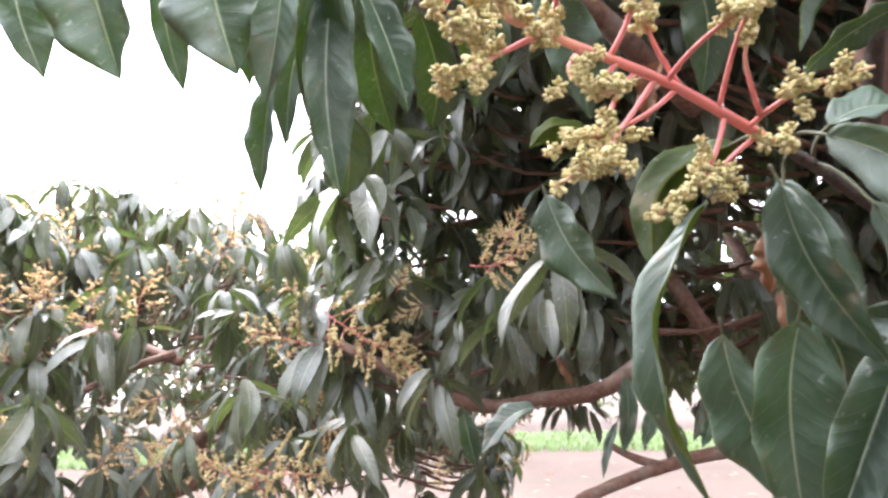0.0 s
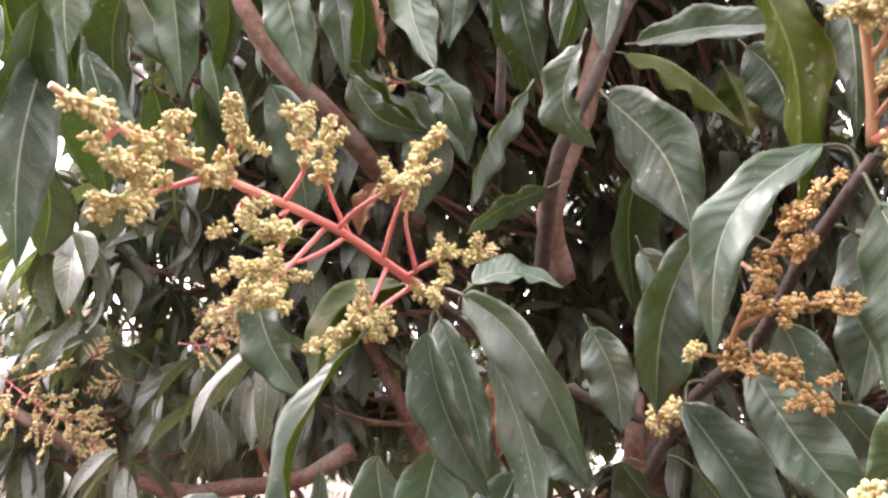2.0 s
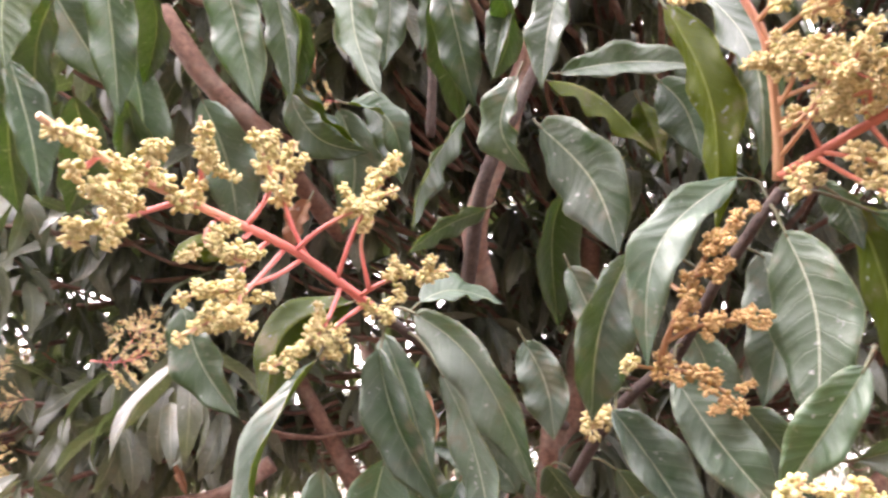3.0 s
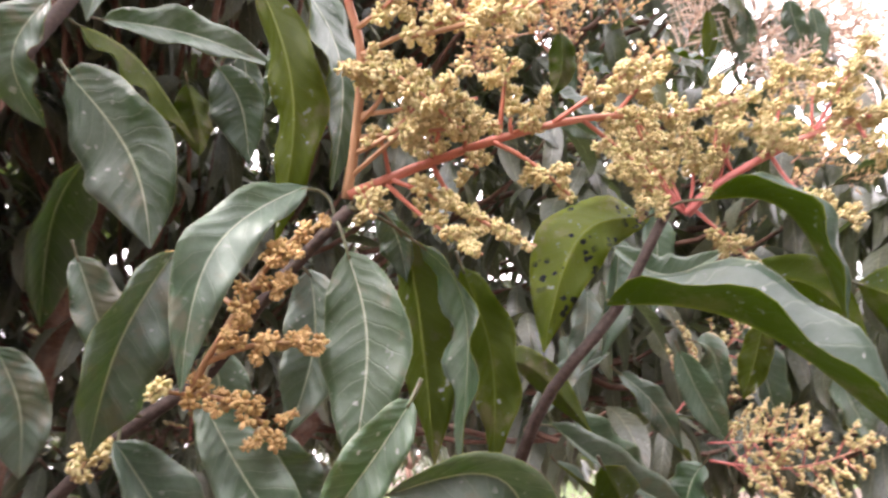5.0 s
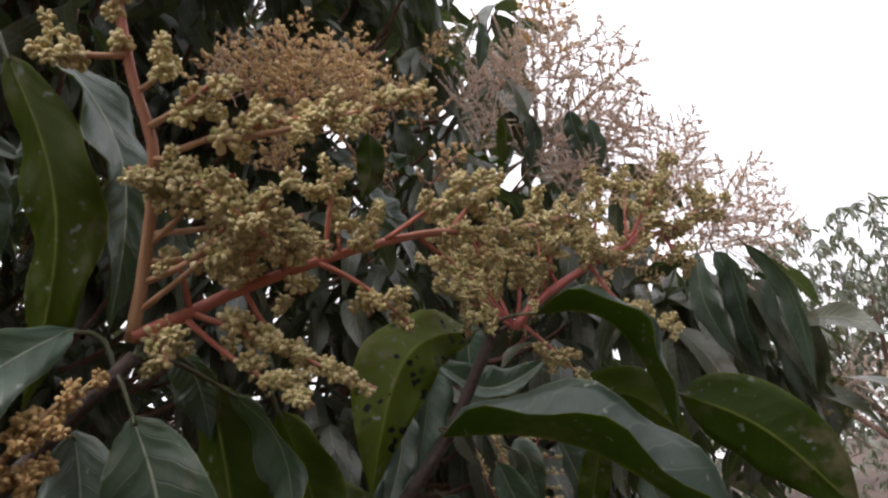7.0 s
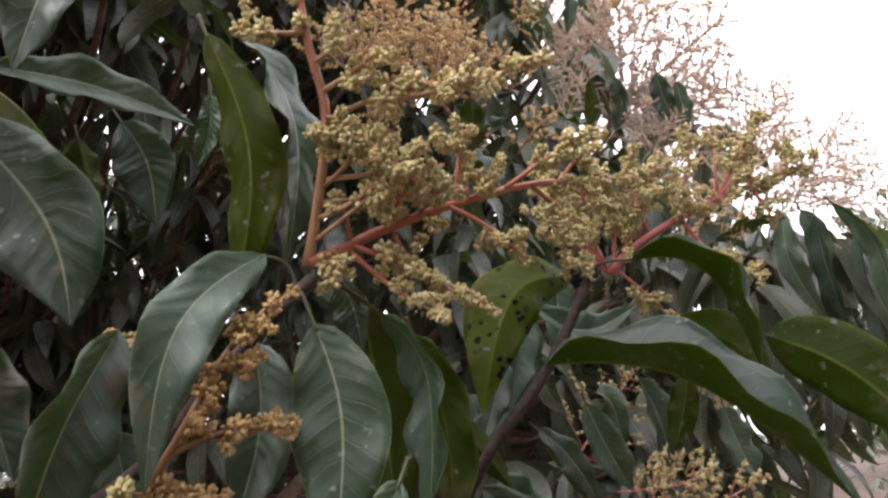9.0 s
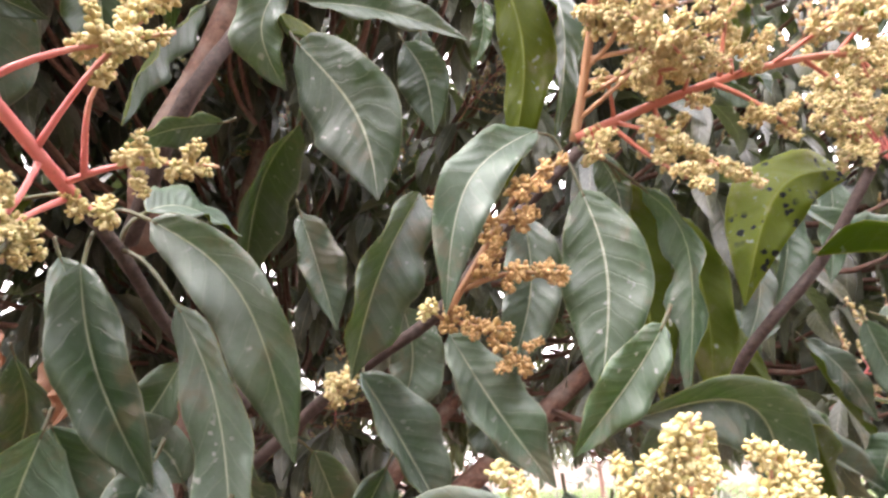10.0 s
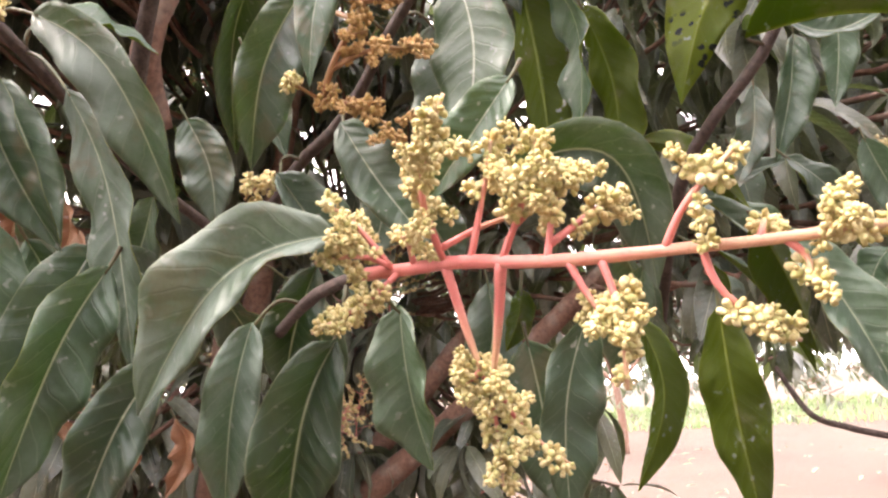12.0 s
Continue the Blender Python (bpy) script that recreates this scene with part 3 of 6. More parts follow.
def litter():
    """Dry leaves and clods lying on the soil."""
    rng = random.Random(77)
    pile = Foliage()
    for i in range(1000):
        a, r = rng.uniform(-0.9, 2.2), rng.uniform(1.5, 16) ** 1.0
        x, y = r * math.sin(a), r * math.cos(a)
        ln = rng.uniform(0.09, 0.2)
        m = Matrix.Translation((x, y, 0.025 + 0.03 * rng.random())) @ Euler((rng.uniform(-0.4, 0.4), rng.uniform(-0.5, 0.0), rng.uniform(0, 6.3))).to_matrix().to_4x4() @ Matrix.Diagonal((ln, ln * 1.2, ln, 1))
        pile.add(COARSE[0], m)
    tagged(new("leaf_litter", pile.mesh("leaf_litter", LEAF_DRY)), "scattered brown dry leaves on bare soil", "leaves", kind="stuff")


litter()

# ---- the mango tree ----
mango = thing("mango_tree", TREE_BASE, "mango tree in bud with glossy drooping dark green leaves", "tree")
low = TREE_BASE + Vector((0, 0, -0.1))
branch((low, low + Vector((0.03, -0.04, 0.5)), low + Vector((-0.05, 0.02, 1.0))), (0.17, 0.13), "rough grey-brown trunk", "trunk", BARK, 14)
fork = low + Vector((-0.05, 0.02, 0.95))
for tx, ty, tz, r in ((0.9, 1.2, 1.75, 0.034), (0.35, 1.75, 2.1, 0.03), (1.9, 1.0, 2.0, 0.034), (1.95, 0.2, 2.3, 0.03), (0.9, 2.9, 2.6, 0.034),
                      (2.9, 1.2, 2.6, 0.034), (1.3, 1.3, 3.0, 0.034), (2.2, 2.4, 3.6, 0.04), (3.0, 2.9, 2.4, 0.034)):
    end = Vector((tx, ty, tz))
    branch((fork, fork.lerp(end, 0.45) + Vector((0, 0, -0.08)), end), (r * 1.5, r * 0.5), "", "limb", BARK, 10)

rng = random.Random(21)
# open air round the walk and below the eaves of the crown
WALK_CLEAR = (((0.30, 0.20, 1.62), 0.95), ((-0.10, 1.00, 1.68), 0.85), ((0.85, 0.90, 1.75), 0.85), ((1.0, 0.0, 2.65), 0.6), ((1.1, -0.35, 2.0), 0.62), ((1.4, -0.5, 2.55), 0.6))
HUB = Vector((1.9, 1.9, 1.7))
nodes = crown_nodes(rng, 1000, Vector((1.9, 1.9, 1.95)), 2.3, 2.5, 0.38, 0.35, sector=(2.6, 5.4))
nodes += crown_nodes(rng, 900, Vector((1.9, 1.9, 1.95)), 2.3, 2.5, 0.38, 0.5)
nodes += crown_nodes(rng, 1150, Vector((1.9, 1.9, 1.95)), 2.0, 2.2, 0.3, 0.75)
nodes += crown_nodes(rng, 170, Vector((1.55, 1.65, 1.3)), 0.8, 0.45, 0.25, 0.8)
# thick foliage under the roof of the crown
for i in range(260):
    p = Vector((rng.uniform(-0.45, 1.5), rng.uniform(1.0, 2.4), rng.uniform(2.15, 3.1)))
    nodes.append((p, Vector((rng.uniform(-0.6, 0.2), rng.uniform(-0.7, 0.1), rng.uniform(-0.3, 0.6))).normalized()))
for i in range(70):      # and overhead, added mostly out of view to shade the leaves below
    p = Vector((rng.uniform(0.35, 1.2), rng.uniform(0.6, 1.5), rng.uniform(2.75, 3.2)))
    if p.z - 1.6 > 1.05 * math.hypot(p.x, p.y) + 0.1 or p.x + p.y > 2.0:
        nodes.append((p, Vector((rng.uniform(-0.5, 0.5), rng.uniform(-0.5, 0.5), 0.4)).normalized()))
crown(mango, nodes, rng, 100, 0.19, HUB, 0.07, SPRAYS_LIGHT, WALK_CLEAR, leaves=(7, 11))

# ---- lower mango tree beside it ----
second = thing("mango_tree", (-2.1, 3.9, 0), "low bushy mango tree with many pinkish flower heads", "tree")
branch(((-2.1, 3.9, -0.1), (-2.05, 3.9, 0.5), (-2.1, 3.85, 1.0)), (0.14, 0.10), "", "trunk", BARK, 12, second)
for tx, ty, tz in ((-0.9, 2.6, 1.5), (-2.2, 2.5, 1.5), (-3.4, 3.2, 1.6), (-1.2, 4.8, 1.6), (-0.5, 3.6, 1.6)):
    branch(((-2.1, 3.85, 0.95), (-2.1 + (tx + 2.1) * 0.5, 3.85 + (ty - 3.85) * 0.5, 1.2), (tx, ty, tz)), (0.06, 0.02), "", "limb", BARK, 8, second)
nodes = crown_nodes(random.Random(31), 1500, Vector((-2.1, 3.9, 1.55)), 2.3, 1.1, 0.4, 0.4)
crown(second, nodes, random.Random(32), 60, 0.165, Vector((-2.1, 3.9, 1.2)), 0.32, SPRAYS_FULL)


# ---- orchard trees farther off ----
ROUGH = [blade(d, 4, 2, 3 + i) for i, d in enumerate(DROOPS)]


def far_tree(x, y, r, top, seed, count, size=0.17):
    tree = thing("orchard_tree", (x, y, 0), "leafy orchard tree, distant in grey haze or unseen and added behind the walk", "tree", "orchard trees")
    branch(((x, y, -0.1), (x + 0.05, y, 0.7), (x, y + 0.05, 1.5)), (0.10, 0.07), "", "trunk", BARK, 8, tree, 6)
    for a in range(4):
        e = Vector((x + math.cos(a * 1.7 + seed) * r * 0.6, y + math.sin(a * 1.7 + seed) * r * 0.6, 1.5 + (top - 1.5) * 0.55))
        branch(((x, y, 1.4), Vector((x, y, 1.4)).lerp(e, 0.5), e), (0.05, 0.015), "", "limb", BARK, 6, tree, 6)
    mid = 1.1 + (top - 1.1) * 0.42
    nodes = crown_nodes(random.Random(seed), count * 3, Vector((x, y, mid)), r, top - mid, mid - 0.75, 0.6)
    crown(tree, nodes, random.Random(seed + 1), 0, size, Vector((x, y, 1.3)), 0.0, SPRAYS_FAR, coarse=ROUGH, leaves=(5, 8), twig=(2, 3))


for i, (x, y, r, top, count) in enumerate(((9.9, -4.6, 2.5, 4.6, 330), (11.5, -5.5, 2.0, 4.0, 150), (11.0, 1.0, 2.0, 3.8, 130), (14.0, 7.0, 2.6, 4.2, 140),
                                            (6.5, 13.5, 2.6, 4.0, 140), (0.5, 16.0, 2.8, 4.2, 140), (-6.0, 15.0, 2.8, 4.0, 120), (12.5, 13.0, 2.8, 4.5, 120))):
    far_tree(x, y, r, top, 100 + 7 * i, count)

# unseen row added behind the walk to block light from the low sky there
for i, (x, y, r, top) in enumerate(((-4.6, -0.9, 2.1, 4.5), (-2.6, -4.0, 2.4, 4.8), (0.5, -4.1, 2.3, 5.0))):
    far_tree(x, y, r, top, 200 + 7 * i, 270, 0.34)

# hazy rows of orchard trees that close the view
for i in range(13):
    a = -0.85 + i * 0.23
    far_tree(30 * math.sin(a) + (i % 3) * 1.5, 30 * math.cos(a), 4.2, 4.6 + (i % 4) * 0.5, 300 + 5 * i, 60, 0.6)


def shoot(tree, node, count, size, seed):
    """One leafy shoot whose leaves are parts of the tree."""
    rng = random.Random(seed)
    for form, m in shoot_leaves(rng, Vector(node), Vector((0, 0, 1)), count, size):
        part("leaf", FINE_MESHES[form], tree, m)


# ---- branches, leaves and flower heads close to the walk ----
branch(((0.774, 0.081, 1.852), (0.785, 0.146, 1.763), (0.803, 0.244, 1.667), (1.035, 0.400, 1.481)), (0.005, 0.008), "dark slender twig below a flower head")
branch(((0.488, 0.272, 1.808), (0.492, 0.346, 1.757), (0.496, 0.404, 1.707), (0.498, 0.497, 1.665), (0.596, 0.722, 1.594)), (0.0042, 0.007), "dark slender twig carrying leaves")
branch(((0.248, 0.493, 1.747), (0.285, 0.507, 1.730), (0.393, 0.581, 1.694), (0.607, 0.735, 1.668)), (0.004, 0.006), "reddish-brown slender twig")
branch(((0.413, 0.306, 1.548), (0.422, 0.360, 1.544), (0.490, 0.489, 1.537), (0.597, 0.684, 1.523)), (0.004, 0.006), "slender twig of a low flower head")
branch(((-0.825, 1.987, 1.670), (-1.003, 2.068, 1.728), (-1.268, 2.243, 1.801)), (0.014, 0.02), "", material=BARK)
branch(((-1.103, 1.986, 1.597), (-0.971, 1.981, 1.657), (-0.840, 1.981, 1.694)), (0.01, 0.013), "", material=BARK)
branch(((0.400, 1.551, 1.635), (0.297, 1.610, 1.566), (0.175, 1.658, 1.549), (-0.008, 1.699, 1.546), (-0.386, 1.796, 1.724)), (0.02, 0.012), "bare reddish-brown limb", material=BARK)
branch(((0.523, 1.442, 1.449), (0.379, 1.440, 1.420), (0.207, 1.390, 1.367)), (0.014, 0.011), "", material=BARK)
branch(((0.379, 1.440, 1.420), (0.317, 1.442, 1.442), (0.277, 1.455, 1.468)), (0.01, 0.006), "", material=BARK)
branch(((0.063, 1.036, 2.352), (0.148, 1.042, 2.241), (0.258, 1.082, 2.171), (0.465, 1.311, 2.098)), (0.018, 0.02), "", material=BARK)
branch(((0.593, 0.647, 2.261), (0.542, 0.719, 2.106), (0.511, 0.765, 2.006), (0.553, 0.904, 1.884)), (0.008, 0.012), "dark reddish upright stem", material=TWIG)
branch(((1.076, 0.149, 1.392), (1.047, 0.181, 1.404), (1.015, 0.212, 1.423), (1.038, 0.247, 1.477)), (0.004, 0.003), "")
leaf((0.274, 0.461, 1.736), (0.307, 0.417, 1.688), (0.358, 0.423, 1.597), (-0.75, -0.59, -0.30), 0.050, node=(0.263, 0.496, 1.740), label="dusty dark green leaf with white specks")
leaf((0.257, 0.498, 1.713), (0.272, 0.496, 1.653), (0.308, 0.486, 1.584), (-0.70, -0.68, -0.22), 0.057, node=(0.272, 0.500, 1.735))
leaf((0.298, 0.463, 1.690), (0.320, 0.444, 1.617), (0.344, 0.454, 1.496), (-0.93, -0.30, -0.21), 0.046, node=(0.286, 0.507, 1.730))
leaf((0.194, 0.465, 1.694), (0.153, 0.460, 1.605), (0.189, 0.494, 1.497), (-0.95, -0.31, -0.02), 0.040, label="narrow sickle-shaped leaf seen edge on")
leaf((0.244, 0.535, 1.758), (0.192, 0.563, 1.734), (0.178, 0.559, 1.663), (0.29, 0.96, 0.03), 0.060, node=(0.248, 0.493, 1.747))
leaf((0.294, 0.495, 1.755), (0.333, 0.504, 1.771), (0.384, 0.506, 1.763), (0.03, -0.75, 0.66), 0.040, node=(0.286, 0.507, 1.730))
leaf((0.439, 0.507, 1.963), (0.465, 0.459, 1.885), (0.482, 0.451, 1.810), (-0.70, -0.30, -0.65), 0.098, fold=0.1, label="broad dull grey-green leaf")
leaf((0.429, 0.374, 1.781), (0.409, 0.398, 1.718), (0.421, 0.432, 1.651), (-0.40, -0.85, -0.35), 0.060, node=(0.492, 0.348, 1.756))
leaf((0.476, 0.299, 1.827), (0.414, 0.326, 1.770), (0.407, 0.343, 1.683), (-0.75, -0.64, 0.16), 0.046, node=(0.488, 0.283, 1.800))
leaf((0.485, 0.273, 1.776), (0.489, 0.262, 1.712), (0.483, 0.274, 1.629), (-0.97, -0.23, 0.01), 0.067, fold=0.1, node=(0.488, 0.283, 1.800))
leaf((0.477, 0.226, 1.671), (0.462, 0.245, 1.639), (0.451, 0.284, 1.593), (-0.81, -0.57, -0.16), 0.041)
leaf((0.557, 0.263, 1.805), (0.569, 0.260, 1.736), (0.579, 0.260, 1.631), (0.99, 0.07, 0.13), 0.062, node=(0.488, 0.272, 1.808))
leaf((0.548, 0.246, 1.791), (0.573, 0.223, 1.742), (0.581, 0.241, 1.629), (-0.80, 0.57, -0.18), 0.045, node=(0.488, 0.272, 1.808))
leaf((0.615, 0.240, 1.787), (0.636, 0.228, 1.711), (0.636, 0.236, 1.621), (0.99, -0.10, 0.12), 0.050)
leaf((0.494, 0.255, 1.616), (0.531, 0.189, 1.618), (0.583, 0.191, 1.534), (-0.76, -0.48, -0.45), 0.064, fold=0.75, waves=1)
leaf((0.382, 0.291, 1.566), (0.334, 0.331, 1.544), (0.309, 0.377, 1.472), (-0.50, -0.70, 0.35), 0.064, fold=0.85, node=(0.413, 0.306, 1.548))
leaf((0.401, 0.318, 1.509), (0.393, 0.342, 1.464), (0.408, 0.383, 1.381), (-0.48, -0.78, 0.10), 0.068, node=(0.414, 0.323, 1.547))
leaf((0.408, 0.414, 1.531), (0.400, 0.427, 1.474), (0.405, 0.445, 1.398), (-0.69, -0.71, -0.15), 0.052, node=(0.440, 0.397, 1.542))
leaf((0.342, 0.405, 1.508), (0.321, 0.428, 1.465), (0.311, 0.464, 1.394), (-0.45, -0.80, 0.15), 0.050)
leaf((0.321, 0.443, 1.568), (0.296, 0.459, 1.512), (0.279, 0.493, 1.423), (0.05, -0.95, 0.10), 0.060)
leaf((0.481, 0.340, 1.537), (0.492, 0.345, 1.481), (0.510, 0.344, 1.420), (-0.72, -0.25, -0.64), 0.062, node=(0.421, 0.357, 1.544))
leaf((0.568, 0.240, 1.520), (0.566, 0.263, 1.457), (0.578, 0.275, 1.374), (-0.71, -0.67, -0.21), 0.052)
leaf((0.592, 0.213, 1.517), (0.601, 0.204, 1.461), (0.597, 0.230, 1.397), (1.00, 0.05, 0.05), 0.034)
leaf((0.558, 0.143, 1.515), (0.561, 0.143, 1.453), (0.582, 0.143, 1.375), (0.97, 0.15, 0.17), 0.046)
leaf((0.656, 0.119, 1.566), (0.667, 0.092, 1.510), (0.679, 0.070, 1.436), (-0.83, -0.56, 0.07), 0.055)
leaf((0.729, 0.144, 1.759), (0.703, 0.027, 1.720), (0.701, -0.076, 1.601), (-0.42, -0.24, 0.88), 0.098, fold=0.9, node=(0.784, 0.140, 1.770), label="large arching leaf with pale glossy upper side")
leaf((0.763, 0.043, 1.851), (0.758, -0.021, 1.825), (0.773, -0.050, 1.722), (-0.35, -0.62, 0.70), 0.066, fold=0.9, node=(0.774, 0.081, 1.852))
leaf((0.808, -0.069, 1.760), (0.785, -0.125, 1.713), (0.784, -0.175, 1.634), (0.90, -0.40, 0.16), 0.086, fold=0.3)
leaf((0.818, 0.041, 1.771), (0.812, -0.025, 1.770), (0.814, -0.068, 1.712), (0.87, -0.26, 0.42), 0.050)
leaf((0.817, 0.103, 1.860), (0.760, 0.166, 1.838), (0.749, 0.214, 1.726), (0.92, 0.34, -0.20), 0.080, fold=0.2, node=(0.774, 0.081, 1.852), under=LEAF_SPOTTED, label="yellow-green leaf with black blotches")
leaf((0.530, 0.363, 2.000), (0.537, 0.369, 1.971), (0.542, 0.385, 1.943), (-0.85, -0.5, 0.1), 0.026)
leaf((0.779, 0.015, 1.733), (0.781, 0.029, 1.698), (0.781, 0.044, 1.666), (0.9, -0.2, 0.2), 0.034, fold=0.4)
leaf((0.887, 0.155, 1.857), (0.912, 0.103, 1.818), (0.920, 0.033, 1.839), (-0.86, -0.29, 0.43), 0.050)
leaf((0.440, 0.315, 1.985), (0.457, 0.296, 1.886), (0.479, 0.329, 1.790), (0.97, 0.10, 0.20), 0.046, fold=0.35)
leaf((0.462, 0.300, 1.998), (0.485, 0.274, 1.924), (0.499, 0.293, 1.830), (-0.25, -0.95, 0.12), 0.056, fold=0.3)
leaf((0.387, 0.464, 1.987), (0.383, 0.493, 1.942), (0.418, 0.498, 1.901), (-0.85, -0.30, -0.43), 0.050)
leaf((0.525, 0.579, 2.090), (0.576, 0.508, 2.078), (0.635, 0.437, 2.046), (-0.80, -0.59, -0.07), 0.050)
leaf((0.632, 0.521, 2.073), (0.656, 0.507, 2.031), (0.674, 0.510, 1.967), (-0.88, -0.36, -0.32), 0.071, fold=0.5)
leaf((0.550, 0.608, 1.959), (0.579, 0.698, 1.916), (0.642, 0.787, 1.813), (-0.10, -0.60, -0.80), 0.083)
leaf((0.502, 0.559, 1.828), (0.517, 0.555, 1.791), (0.545, 0.549, 1.719), (-0.53, -0.84, -0.14), 0.052)
leaf((0.462, 0.374, 1.682), (0.473, 0.346, 1.628), (0.498, 0.317, 1.574), (-0.75, -0.65, 0.09), 0.053, node=(0.495, 0.395, 1.713))
leaf((0.463, 0.457, 1.663), (0.489, 0.441, 1.616), (0.517, 0.415, 1.547), (-0.47, -0.88, 0.10), 0.063, node=(0.490, 0.456, 1.680))
leaf((0.554, 0.350, 1.791), (0.561, 0.352, 1.729), (0.556, 0.375, 1.660), (-0.91, -0.41, -0.09), 0.062, node=(0.492, 0.338, 1.763))
leaf((0.541, 0.276, 1.825), (0.554, 0.268, 1.803), (0.566, 0.268, 1.769), (-0.92, -0.01, -0.40), 0.032, node=(0.488, 0.272, 1.808))
leaf((0.099, 0.513, 2.076), (0.127, 0.519, 1.993), (0.149, 0.524, 1.923), (-0.57, -0.79, -0.25), 0.060)
leaf((0.229, 0.521, 2.107), (0.239, 0.531, 2.034), (0.266, 0.531, 1.972), (0.10, -0.99, -0.05), 0.057)
leaf((0.385, 0.372, 2.048), (0.378, 0.393, 1.995), (0.378, 0.411, 1.942), (-0.84, -0.52, -0.14), 0.046)
leaf((-0.053, 0.534, 2.047), (-0.064, 0.556, 1.995), (-0.055, 0.571, 1.942), (0.63, -0.73, -0.26), 0.052)
leaf((-0.005, 0.630, 2.138), (0.016, 0.652, 2.052), (0.033, 0.675, 1.968), (-0.17, -0.94, -0.29), 0.060)
leaf((0.151, 0.534, 2.087), (0.174, 0.548, 2.023), (0.186, 0.564, 1.963), (-0.67, -0.66, -0.35), 0.040)
leaf((0.374, 0.555, 1.985), (0.330, 0.563, 1.911), (0.316, 0.567, 1.847), (0.53, -0.80, -0.29), 0.040)
leaf((0.390, 0.542, 1.873), (0.345, 0.556, 1.851), (0.312, 0.567, 1.822), (0.27, -0.63, -0.73), 0.036)
leaf((0.210, 0.694, 2.048), (0.248, 0.697, 1.999), (0.308, 0.680, 1.983), (-0.49, -0.64, -0.60), 0.053)
leaf((0.296, 0.666, 2.039), (0.324, 0.664, 2.012), (0.351, 0.677, 1.947), (-0.14, -0.97, -0.20), 0.057)
leaf((-0.451, 0.654, 2.052), (-0.442, 0.669, 1.980), (-0.418, 0.684, 1.914), (0.61, -0.79, -0.02), 0.073)
leaf((-0.347, 0.614, 2.024), (-0.327, 0.630, 1.951), (-0.310, 0.643, 1.889), (-0.05, -0.97, -0.22), 0.114)
leaf((-0.289, 0.666, 2.036), (-0.285, 0.681, 1.964), (-0.268, 0.695, 1.896), (0.51, -0.85, -0.10), 0.046)
leaf((-0.230, 0.639, 2.034), (-0.218, 0.654, 1.965), (-0.200, 0.668, 1.900), (0.06, -0.98, -0.19), 0.111)
leaf((-0.154, 0.672, 2.045), (-0.166, 0.688, 1.961), (-0.182, 0.703, 1.884), (-0.02, -0.98, -0.18), 0.072)
leaf((-0.112, 0.722, 2.062), (-0.127, 0.749, 1.922), (-0.114, 0.775, 1.795), (0.41, -0.90, -0.18), 0.073)
leaf((-0.089, 0.774, 2.064), (-0.057, 0.792, 1.982), (-0.038, 0.807, 1.910), (0.44, -0.90, -0.05), 0.063)
leaf((-0.145, 0.777, 2.032), (-0.175, 0.788, 1.972), (-0.189, 0.807, 1.871), (-0.03, -0.98, -0.17), 0.048)
leaf((-0.218, 0.837, 1.967), (-0.228, 0.848, 1.910), (-0.236, 0.864, 1.828), (-0.03, -0.98, -0.19), 0.048)
leaf((-0.210, 0.717, 2.058), (-0.205, 0.730, 1.994), (-0.214, 0.744, 1.924), (-0.11, -0.98, -0.19), 0.073)
leaf((0.249, 0.626, 1.618), (0.266, 0.640, 1.556), (0.307, 0.639, 1.468), (-0.62, -0.73, -0.30), 0.069)
leaf((0.297, 0.587, 1.625), (0.287, 0.600, 1.556), (0.293, 0.611, 1.452), (-0.00, -0.99, -0.14), 0.087)
leaf((0.358, 0.553, 1.605), (0.325, 0.554, 1.541), (0.288, 0.559, 1.459), (-0.26, -0.96, 0.09), 0.071)
leaf((0.348, 0.670, 1.634), (0.372, 0.680, 1.588), (0.362, 0.693, 1.522), (-0.26, -0.94, -0.23), 0.081)
leaf((0.135, 0.935, 1.833), (0.164, 0.921, 1.754), (0.213, 0.897, 1.684), (-0.66, -0.73, -0.16), 0.086)
leaf((0.184, 0.826, 1.879), (0.139, 0.822, 1.889), (0.107, 0.825, 1.862), (0.03, 0.98, -0.18), 0.050)
leaf((0.123, 0.824, 2.088), (0.167, 0.855, 2.016), (0.196, 0.899, 1.925), (-0.10, -0.80, -0.60), 0.085)
leaf((0.264, 0.630, 2.013), (0.308, 0.619, 1.998), (0.336, 0.637, 1.950), (-0.50, -0.60, 0.60), 0.050, fold=0.7)
leaf((-0.081, 0.879, 2.247), (-0.030, 0.904, 2.182), (0.013, 0.926, 2.139), (-0.10, -0.90, -0.40), 0.085)
leaf((0.210, 0.735, 2.091), (0.264, 0.735, 2.032), (0.319, 0.725, 2.005), (-0.20, -0.35, 0.90), 0.060, fold=0.8)
leaf((0.318, 0.850, 2.131), (0.359, 0.892, 2.062), (0.359, 0.947, 1.969), (-0.20, -0.80, -0.50), 0.090)
leaf((0.030, 0.983, 2.214), (0.058, 1.027, 2.121), (0.044, 1.098, 2.028), (0.20, -0.80, -0.50), 0.090)
leaf((0.682, 0.613, 2.104), (0.708, 0.618, 2.060), (0.720, 0.626, 2.023), (0.50, 0.80, 0.20), 0.060)
leaf((0.556, 0.651, 2.126), (0.623, 0.632, 2.111), (0.711, 0.625, 2.038), (0.30, 0.50, -0.80), 0.070)
leaf((0.675, 0.563, 1.767), (0.707, 0.573, 1.706), (0.702, 0.598, 1.638), (-0.60, -0.60, -0.50), 0.080)
leaf((0.594, 0.427, 1.666), (0.631, 0.426, 1.627), (0.645, 0.413, 1.585), (-0.60, -0.60, -0.50), 0.075)
